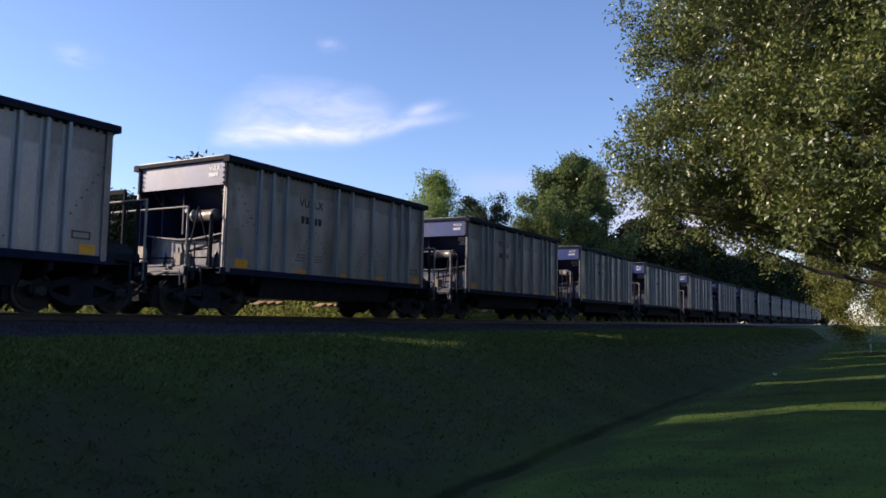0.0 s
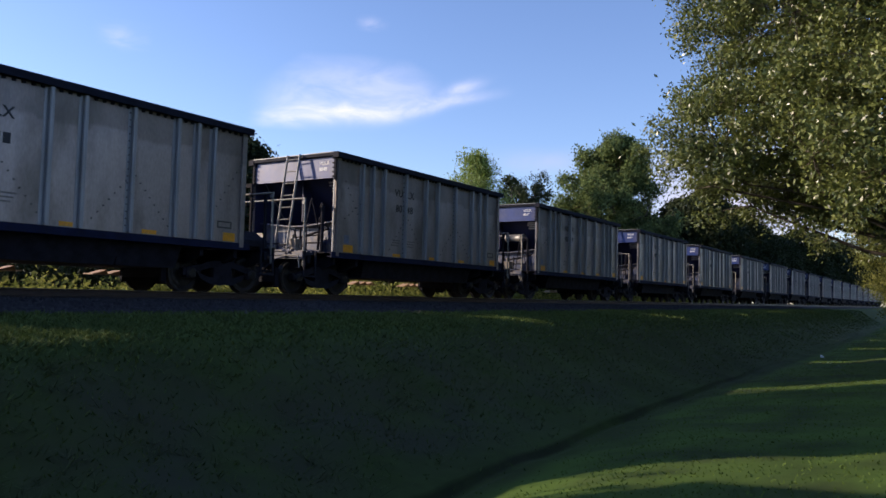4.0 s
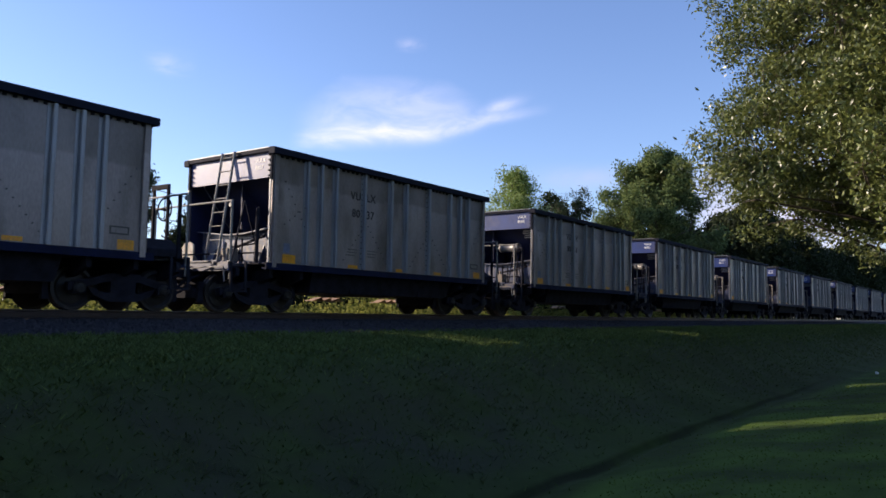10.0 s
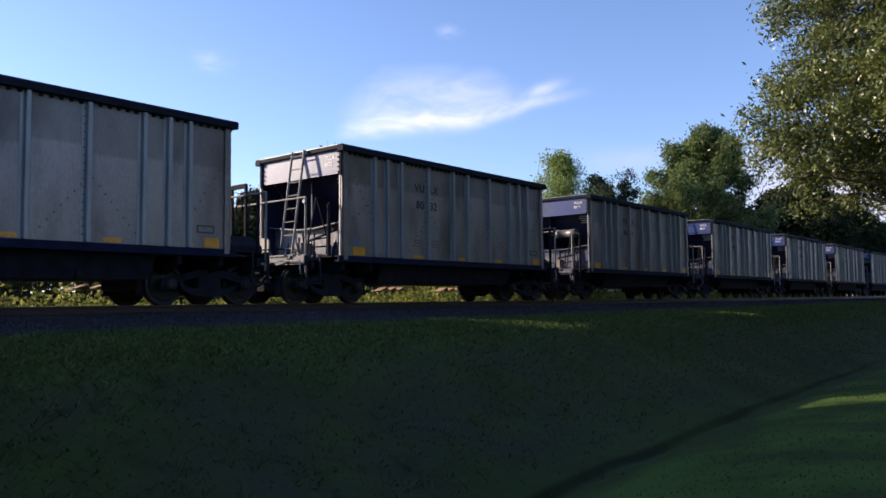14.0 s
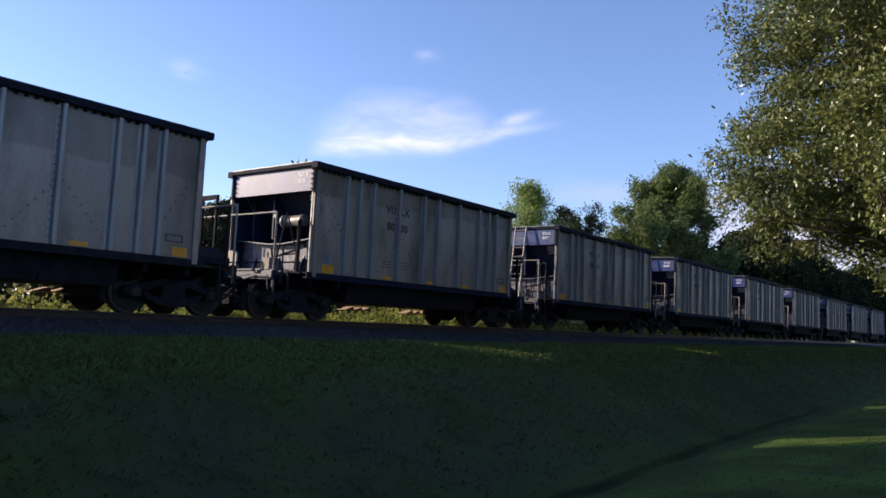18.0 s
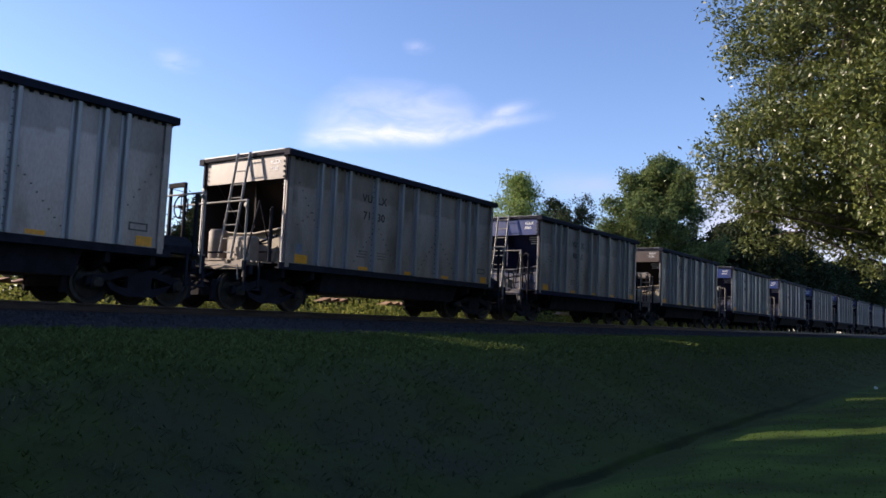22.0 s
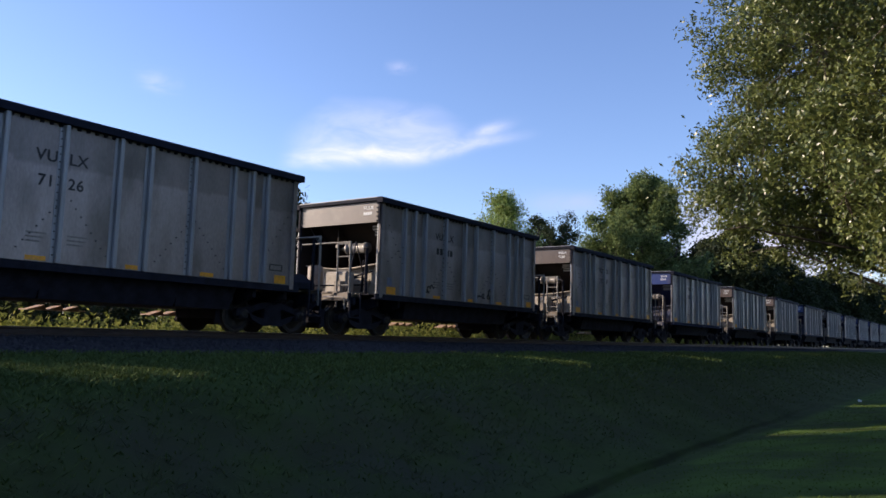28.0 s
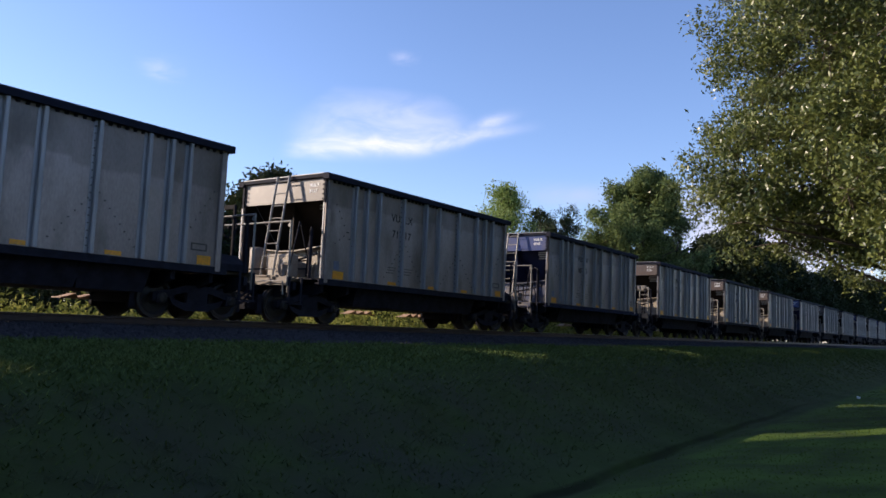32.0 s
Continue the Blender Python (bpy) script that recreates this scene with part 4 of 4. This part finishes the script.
def rivets(bm):
    """Bolt heads that follow the slopes and ridges of the hopper inside."""
    lines = [((0.45, 3.05), (1.08, 2.05), 7), ((0.45, 2.05), (1.08, 2.50), 5), ((3.2, 2.28), (2.45, 1.35), 8), ((3.35, 2.28), (4.1, 1.35), 8), ((5.95, 2.28), (5.15, 1.35), 8), ((6.05, 2.28), (6.85, 1.35), 8), ((8.75, 2.9), (8.1, 1.9), 7)]
    for (x0, z0), (x1, z1), n in lines:
        for i in range(n):
            x, z = x0 + (x1 - x0) * i / (n - 1), z0 + (z1 - z0) * i / (n - 1)
            rod(bm, (x, -1.556, z), (x, -1.58, z), 0.016, 6)


def flat_patch(w, h):
    return lambda bm: box(bm, 0, w, -0.004, 0.002, 0, h)


def bars(n, w, h, gap):
    def build(bm):
        for i in range(n):
            box(bm, i * (w + gap), i * (w + gap) + w, -0.004, 0.002, 0, h)
    return build


def small_row(bm):
    box(bm, 0.0, 0.44, -0.004, 0.002, 0, 0.045)


def plate_frame(bm):
    for x0, x1, z0, z1 in ((0, 0.40, 0, 0.03), (0, 0.40, 0.13, 0.16), (0, 0.03, 0.03, 0.13), (0.37, 0.40, 0.03, 0.13)):
        box(bm, x0, x1, -0.006, 0.002, z0, z1)


def scrawl(bm):
    """Rounded strokes of spray paint, no letters."""
    rng = random.Random(4)
    for x0 in (2.35, 5.05, 5.75):
        p = Vector((x0, -1.565, 1.5))
        for i in range(14):
            q = p + Vector((rng.uniform(-0.10, 0.13), 0, rng.uniform(-0.14, 0.14)))
            q.z = min(max(q.z, 1.3), 1.75)
            rod(bm, p, q, 0.018, 6)
            p = q


MIRROR = Matrix.Diagonal((-1, 1, 1, 1))


def flip(me_key, build, mat, about=4.5, **kw):
    """The same part for the leading end."""
    def turned(bm):
        build(bm)
        bmesh.ops.transform(bm, matrix=Matrix.Translation((2 * about, 0, 0)) @ MIRROR, verts=bm.verts[:])
    return shape(me_key + "/lead", turned, mat, **kw)


def far(me_key, build, mat, **kw):
    def turned(bm):
        build(bm)
        bmesh.ops.transform(bm, matrix=Matrix.Diagonal((1, -1, 1, 1)), verts=bm.verts[:])
    return shape(me_key + "/far", turned, mat, **kw)


WHEELSETS = []


def add_truck(car, x):
    truck = put("truck", shape("truck", truck_bolster, UNDER, bevel=0.015), car, pose(x, 0, 0))
    for y in (-0.99, 0.99):
        put("side_frame", shape("side_frame", side_frame, UNDER), truck, pose(0, y, 0))
        put("spring_nest", shape("spring_nest", spring_nest, UNDER), truck, pose(0, y, 0))
    for bx, rz in ((-0.40, 0), (0.40, 180), (-1.38, 180), (1.38, 0)):
        put("brake_beam", shape("brake_beam", brake_beam, UNDER), truck, pose(bx, 0, 0, 0, 0, rz))
    for a in AXLES:
        ws = put("wheelset", shape("wheelset", wheelset, WHEELSTEEL), truck)
        ws.matrix_parent_inverse = Matrix.Translation((a, 0, WHEEL))
        WHEELSETS.append(ws)


def hopper_car(blue, ladder, number, painted=False):
    paint, tone = (BLUE, "navy blue") if blue else (BROWN, "brown")
    key = tone
    # end paint with the shade below the end panel put into its colour
    shade_paint = SHADOWBLUE if blue else SHADOWBROWN
    trim = DUSTY if ladder or not blue else shade_paint
    sign = f" numbered {number}" if number else ""
    car = tagged(new("hopper_car"), f"silver-sided open hopper car with {tone} ends{sign}", "railway car", "cars of the train")
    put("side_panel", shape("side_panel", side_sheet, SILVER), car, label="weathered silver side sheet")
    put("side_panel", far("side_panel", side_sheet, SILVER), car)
    for x in RIBS[1:-1]:
        ob = put("rib", shape("rib", rib, RIBBING), car, pose(x, -1.56, 0))
        if x in (RIBS[4], RIBS[7]):
            tagged(put("bolts", shape("rib_bolts", rib_bolts, PLATE), ob), kind="stuff")
    for x in RIBS:
        put("rib", shape("rib", rib, RIBBING), car, pose(x, 1.56, 0, 0, 0, 180))
    for x in (RIBS[0], RIBS[-1]):
        put("corner_post", shape("corner_post", corner_post, SILVER, bevel=0.006), car, pose(x, -1.56, 0))
    put("top_chord", shape("top_chord", chord, CHORD), car, label="black top rail")
    put("top_chord", far("top_chord", chord, CHORD), car)
    tagged(put("lug_row", shape("lug_row", lug_row, CHORD), car), kind="stuff")
    tagged(put("small_print", shape("small_print", small_print, FAINT_INK), car), kind="stuff")
    put("end_chord", shape("end_chord", end_chord, CHORD, bevel=0.01), car)
    put("end_chord", flip("end_chord", end_chord, CHORD, bevel=0.01), car)
    put("side_sill", shape("side_sill/" + key, sill, NAVY if blue else UNDER), car)
    put("side_sill", far("side_sill/" + key, sill, NAVY if blue else UNDER), car)
    put("end_panel", shape("end_panel/" + key, end_sheet, paint), car, label=f"{tone} painted end panel")
    put("end_panel", flip("end_panel/" + key, end_sheet, paint), car)
    put("corner_bracket", shape("corner_bracket", bracket, CHORD), car)
    put("corner_bracket", far("corner_bracket", bracket, CHORD), car)
    for nm, fn, mt in (("slope_sheet", slope, shade_paint), ("lower_slope_sheet", lower_slope, trim), ("bulkhead", bulkhead, DUSTNAVY if blue else CREAM), ("shear_plate", shear_plate, UNDER), ("end_sill", end_sill, DUSTNAVY if blue else DUSTY), ("platform", platform, DUSTNAVY if blue else DUSTY), ("end_bar", end_bar, GRAB), ("coupler", coupler, UNDER), ("side_step", side_step, UNDER)):
        k = nm + ("/" + key if mt in (shade_paint, DUSTNAVY) else "")
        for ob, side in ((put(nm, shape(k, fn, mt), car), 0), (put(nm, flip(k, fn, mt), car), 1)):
            if nm == "slope_sheet":
                sk = "stiffener/" + key
                for y in ((0.0,) if ladder else (0.35, 1.12)):
                    put("stiffener", flip(sk, stiffener, mt) if side else shape(sk, stiffener, mt), ob, pose(0, y, 0))
            if nm == "platform":
                for i in range(7):
                    x = -1.05 + 0.15 * i
                    put("tread_bar", shape("tread_bar/" + key, tread_bar, mt), ob, pose(9 - x - 0.11 if side else x, 0, 0))
    for y in (-1.30, 1.30):
        put("gusset", shape("gusset" + ("/" + key if trim is shade_paint else ""), gusset, trim), car, pose(0, y, 0))
    put("end_web", shape("end_web/" + key, end_web, shade_paint), car)
    put("end_web", far("end_web/" + key, end_web, shade_paint), car)
    put("centre_sill", shape("centre_sill", centre_sill, UNDER, bevel=0.02), car)
    for x in (-0.75, 0.2, 1.15, 7.85, 8.8, 9.75):
        put("cross_bearer", shape("cross_bearer", cross_bearer, UNDER), car, pose(x, 0, 0))
    put("air_pipe", shape("air_pipe", air_pipe, UNDER), car)
    for i, x in enumerate((2.35, 3.8, 5.2, 6.65)):
        put("hopper_pocket", shape("hopper_pocket", pocket, UNDER), car, pose(x, 0, 0))
        if i % 2:
            put("outlet_gate", shape("outlet_gate", gate, RUST), car, pose(x + 0.92, 0, 0), "rusty outlet gate")
    for x in (1.7, 3.05, 4.5, 5.95, 7.3):
        put("side_brace", shape("side_brace", side_brace, UNDER), car, pose(x, 0, 0))
    post = shape("end_post", end_post, GRAB)
    for x in (-0.94, 9.94):
        for y in (-1.42, 1.42):
            put("end_post", post, car, pose(x, y, 0))
    if ladder:
        lad = put("end_ladder", shape("end_ladder", stile, GRAB), car, pose(0, -0.34, 0), "pale steel end ladder")
        put("stile", shape("end_ladder", stile, GRAB), lad, pose(0, 0.45, 0))
        for i in range(8):
            f = (i + 0.6) / 8
            put("rung", shape("rung", rung, GRAB), lad, pose(-0.46 + 0.39 * f, 0.225, 1.14 + 2.66 * f))
    elif not blue:
        lad = put("corner_stand", shape("end_post", end_post, GRAB), car, pose(-0.94, -0.98, 0), "short corner ladder of pale steel")
        for z in (1.3, 1.68, 2.06, 2.4):
            put("rung", shape("stand_rung", stand_rung, GRAB), lad, pose(0, -0.22, z))
    if not ladder:
        put("brake_cylinder", shape("brake_cylinder", brake_cylinder, CYLINDER, smooth=True), car, pose(0.58, -0.30, 2.48), "pale metal brake cylinder")
    if blue:
        put("valve_bracket", shape("valve_bracket", valve_bracket, CREAM, bevel=0.01), car, pose(-0.62, 0.50, 0), "dusty cream bracket plate")
    else:
        put("air_reservoir", shape("air_reservoir", reservoir, DUSTY, smooth=True), car, pose(-0.05, 0.70, 1.54, 90, 0, 0))
        put("equipment_box", shape("equipment_box", equipment_box, CREAM, bevel=0.05), car, pose(0.0, -0.20, 1.135))
    for y in (-1.53, 1.53):
        put("corner_angle", shape("corner_angle", corner_angle, RIBBING), car, pose(0.02, y, 0), "thin pale corner angle")
    put("rim_strip", shape("rim_strip", rim_strip, RIBBING), car, label="pale strip standing in for the sunlit edge of the end rim")
    put("valve", shape("valve", valve_box, DUSTY, bevel=0.02), car, pose(-0.2, -0.45, 1.32))
    put("brake_rodding", shape("brake_rodding", rodding, UNDER), car)
    put("uncoupling_lever", shape("uncoupling_lever", uncoupling_lever, GRAB), car)
    put("air_hose", shape("air_hose", air_hose, CHORD), car, label="black rubber air hose")
    put("air_hose", flip("air_hose", air_hose, CHORD), car)
    put("brake_lever", shape("brake_lever", brake_lever, UNDER), car)
    put("brake_stand", shape("brake_stand", brake_frame, UNDER), car)
    put("corner_pillar", shape("corner_pillar", corner_pillar, UNDER), car)
    put("equipment_cover", shape("equipment_cover", equipment_cover, UNDER, bevel=0.015), car)
    put("brake_wheel", shape("brake_wheel", brake_wheel, UNDER), car, pose(10.12, -0.33, 2.2))
    for x in (0.2, 8.8):
        add_truck(car, x)
    # markings
    for x, w, h in ((0.42, 0.40, 0.20), (2.62, 0.36, 0.085), (4.52, 0.34, 0.085), (6.25, 0.34, 0.085), (8.32, 0.34, 0.19)):
        put("reflector", shape(f"reflector/{w}{h}", flat_patch(w, h), YELLOW), car, pose(x, -1.565, LOW + 0.02), "yellow reflector")
    put("paint_patch", shape("paint_patch", flat_patch(0.2, 0.22), PALEBLUE), car, pose(0.44, -1.565, LOW + 0.26))
    put("data_plate", shape("data_plate", plate_frame, PLATE), car, pose(8.15, -1.565, 1.43))
    tagged(put("rivets", shape("rivets", rivets, PLATE), car), kind="stuff")
    big = 0.29
    put("reporting_mark", lettering("VU", big, INK, "VU"), car, pose(2.66, -1.568, 2.93))
    put("reporting_mark", lettering("LX", big, INK, "LX"), car, pose(3.26, -1.568, 2.93))
    if number:
        put("car_number", lettering(number[:2], big, INK, "n" + number[:2]), car, pose(2.72, -1.568, 2.48))
        put("car_number", lettering(number[2:], big, INK, "n" + number[2:]), car, pose(3.27, -1.568, 2.48))
    else:
        for x in (2.74, 3.27):
            put("car_number", shape("number_bars", bars(2, 0.13, 0.19, 0.05), INK), car, pose(x, -1.565, 2.48))
    # white marks on the end panel and the slope sheet, facing the rear
    put("end_mark", lettering("VULX", 0.13, WHITE, "endVULX"), car, pose(0.056, -0.95, 3.48, 0, 0, -90))
    if number:
        put("end_number", lettering(number, 0.13, WHITE, "end" + number), car, pose(0.056, -0.95, 3.32, 0, 0, -90))
    else:
        put("end_number", shape("end_bars", bars(4, 0.06, 0.09, 0.02), WHITE), car, pose(0.056, -0.95, 3.32, 0, 0, -90))
    for i in range(4):
        put("stencil_line", shape("stencil_line", small_row, WHITE), car, Matrix.Translation((0.52 + 0.061 * i, -0.92 + 0.05 * (i % 2), 3.05 - 0.071 * i)) @ pose(0, 0, 0, 0, 0, -90) @ pose(0, 0, 0, 39, 0, 0))
    if painted:
        put("scrawl", shape("scrawl", scrawl, INK), car, label="dark illegible spray-paint scrawl")
    return car


# car by car from the front: ends blue, end ladder, number where it can be read
CARS = {0: (1, 0, ""), -1: (1, 1, "8039"), -2: (1, 0, "8019"), -3: (1, 1, "8048"), -4: (1, 1, ""), -5: (1, 0, "8041"), -6: (1, 0, "8022"), -7: (1, 0, "8056"),
        -8: (1, 1, "8037"), -9: (1, 1, "8011"), -10: (1, 0, "8091"), -11: (1, 1, "8032"), -12: (1, 1, ""), -13: (1, 1, "8049"), -14: (1, 0, "8030"), -15: (0, 0, "7135"),
        -16: (1, 1, "8065"), -17: (0, 1, "7130"), -18: (0, 0, "7104"), -19: (1, 0, "8003"), -20: (0, 0, "7128"), -21: (0, 0, ""), -22: (0, 0, "7126"),
        -23: (1, 1, "8045"), -24: (0, 1, "7117"), -25: (0, 0, ""), -26: (1, 0, ""), -27: (1, 1, "")}
TRAIN = []
for place in range(14, -28, -1):
    b, l, num = CARS.get(place, (1, place % 3 == 0, ""))
    TRAIN.append((place, hopper_car(b, l, num, painted=place == -21)))


# ---- sleepers ----
def sleepers():
    def build(bm):
        box(bm, -0.115, 0.115, -1.3, 1.3, -0.36, -0.205)
    me = shape("sleeper", build, TIMBER, bevel=0.012)
    for i in range(240):
        put("sleeper", me, TRACK, pose(-6 + 0.52 * i + 0.02 * math.sin(i * 7.3), MID + 0.03 * math.sin(i * 3.1), 0, 0, 0, 0.8 * math.sin(i * 5.7)))


sleepers()


# ---- clouds ----
def cloud_material(name, scale, seed, strength, low, high):
    m = bpy.data.materials.new(name)
    m.use_nodes = True
    n, l = m.node_tree.nodes, m.node_tree.links
    n.remove(n["Principled BSDF"])
    co = n.new("ShaderNodeUVMap")
    mp = n.new("ShaderNodeMapping")
    mp.inputs["Scale"].default_value, mp.inputs["Location"].default_value = scale, (seed, seed * 0.7, 0)
    mp.inputs["Rotation"].default_value = (0, 0, radians(-16))
    l.new(co.outputs[0], mp.inputs[0])
    no = n.new("ShaderNodeTexNoise")
    no.inputs["Scale"].default_value, no.inputs["Detail"].default_value, no.inputs["Roughness"].default_value = 1.0, 8, 0.58
    no.inputs["Distortion"].default_value = 0.6
    l.new(mp.outputs[0], no.inputs["Vector"])
    at = n.new("ShaderNodeAttribute")
    at.attribute_name = "thickness"
    rg = n.new("ShaderNodeMapRange")
    rg.interpolation_type = "SMOOTHSTEP"
    rg.inputs[1].default_value, rg.inputs[2].default_value, rg.inputs[3].default_value = low, high, 0.12
    l.new(no.outputs[0], rg.inputs[0])
    mul = n.new("ShaderNodeMath")
    mul.operation = "MULTIPLY"
    l.new(rg.outputs[0], mul.inputs[0])
    l.new(at.outputs["Fac"], mul.inputs[1])
    em = n.new("ShaderNodeEmission")
    em.inputs["Color"].default_value, em.inputs["Strength"].default_value = (0.92, 0.91, 0.95, 1), strength
    tr = n.new("ShaderNodeBsdfTransparent")
    ms = n.new("ShaderNodeMixShader")
    l.new(mul.outputs[0], ms.inputs[0])
    l.new(tr.outputs[0], ms.inputs[1])
    l.new(em.outputs[0], ms.inputs[2])
    l.new(ms.outputs[0], n["Material Output"].inputs["Surface"])
    return m


def heaven(az, el, r=2400.0):
    a, e = radians(az), radians(el)
    return Vector((r * math.cos(a) * math.cos(e), r * math.sin(a) * math.cos(e), r * math.sin(e)))


def cloud(label, az, el, w, h, mat, thick):
    """A thin sheet of high cloud; thick(u, v) says where it is dense."""
    nx, ny = 64, 32
    v, t, uv = [], [], []
    for i in range(nx + 1):
        for j in range(ny + 1):
            u, q = i / nx * 2 - 1, j / ny * 2 - 1
            v.append(heaven(az - u * w, el + q * h))
            t.append(max(0.0, min(1.0, thick(u, q) * (1 - abs(u) ** 8) * (1 - abs(q) ** 8))))
            uv.append((u * w, q * h))
    f = [(i * (ny + 1) + j, (i + 1) * (ny + 1) + j, (i + 1) * (ny + 1) + j + 1, i * (ny + 1) + j + 1) for i in range(nx) for j in range(ny)]
    me = raw("cloud", v, f, mat)
    a = me.attributes.new("thickness", "FLOAT", "POINT")
    a.data.foreach_set("value", t)
    lay = me.uv_layers.new(name="UVMap")
    for lp in me.loops:
        lay.data[lp.index].uv = uv[lp.vertex_index]
    ob = tagged(new("cloud", me), label, "cloud", kind="structure")
    ob.visible_shadow = False


def long_streak(u, v):
    """A bright band below, a hazy body over it, and a small bright tip."""
    mid = np.interp(u, [-1, -0.7, -0.4, 0.1, 0.35, 0.5, 1.0], [-0.86, -0.72, -0.56, -0.46, -0.30, -0.16, 0.05])
    wide = np.interp(u, [-1, -0.6, 0.2, 0.6, 1.0], [0.18, 0.30, 0.20, 0.12, 0.08])
    d = (v - mid) / wide
    band = math.exp(-d * d * (0.5 if d > 0 else 1.3)) * np.interp(u, [-1, -0.85, -0.5, 0.1, 0.45, 0.7, 1.0], [0.0, 0.7, 0.95, 0.85, 0.55, 0.25, 0.0])
    top = np.interp(u, [-1.0, -0.6, -0.2, 0.2, 0.5], [-0.3, 0.40, 0.48, 0.42, 0.1])
    haze = 0.0
    if v > mid:
        haze = 0.62 * np.interp((v - mid) / max(0.05, top - mid), [0, 0.4, 0.85, 1.35], [1.0, 0.85, 0.55, 0.0]) * np.interp(u, [-1.0, -0.7, 0.0, 0.3, 0.55], [0.0, 0.8, 0.9, 0.55, 0.0])
    tip = 0.6 * math.exp(-((u - 0.55) / 0.15) ** 2 - ((v - 0.10 - 0.8 * (u - 0.55)) / 0.13) ** 2)
    return float(max(band, haze, tip))


def low_bank(u, v):
    return 0.95 * math.exp(-(u * u * 2.0) ** 2) * float(np.interp(v, [-1, -0.2, 0.3, 0.55], [0.75, 1.0, 0.8, 0.0]))


def soft_patch(u, v):
    return 0.32 * math.exp(-(u * u * 2.2 + v * v * 3.2))


CLOUDY = cloud_material("cirrus", (0.22, 0.60, 1), 2.0, 0.90, 0.16, 0.78)
FAINT = cloud_material("faint_cirrus", (0.5, 1.2, 1), 5.0, 0.8, 0.30, 0.8)
HAZY = cloud_material("hazy_bank", (0.18, 0.45, 1), 9.0, 0.58, 0.05, 0.55)
cloud("thin white streak of cirrus cloud", 37.9, 14.9, 10.2, 3.2, CLOUDY, long_streak)
cloud("faint wisp of cloud", 56.4, 17.0, 2.0, 1.2, FAINT, soft_patch)
cloud("small faint wisp of cloud", 38.9, 19.6, 1.4, 0.7, FAINT, soft_patch)
cloud("pale cloud bank low behind the trees", 12.0, 8.6, 9.0, 5.0, HAZY, low_bank)
cloud("thin pale cloud low over the trees", 26.0, 10.0, 5.0, 1.4, HAZY, soft_patch)


# ---- what moves ----
def motions():
    times = [32.0 * i / 32 for i in range(33)]
    for place, car in TRAIN:
        walk(car, [(t, pose(run(t) + place * PITCH, MID, RAIL)) for t in times])
    first = WHEELSETS[0]
    walk(first, [(i / FPS, pose(0, 0, 0, 0, math.degrees((run(i / FPS) - run(0)) / WHEEL) % 360, 0)) for i in range(32 * FPS + 1)])
    rolling = first.animation_data.action
    for ws in WHEELSETS[1:]:                  # all wheels roll alike
        ws.rotation_mode = "QUATERNION"
        keys = ws.animation_data_create()
        keys.action = rolling
        keys.action_slot = rolling.slots[0]


motions()
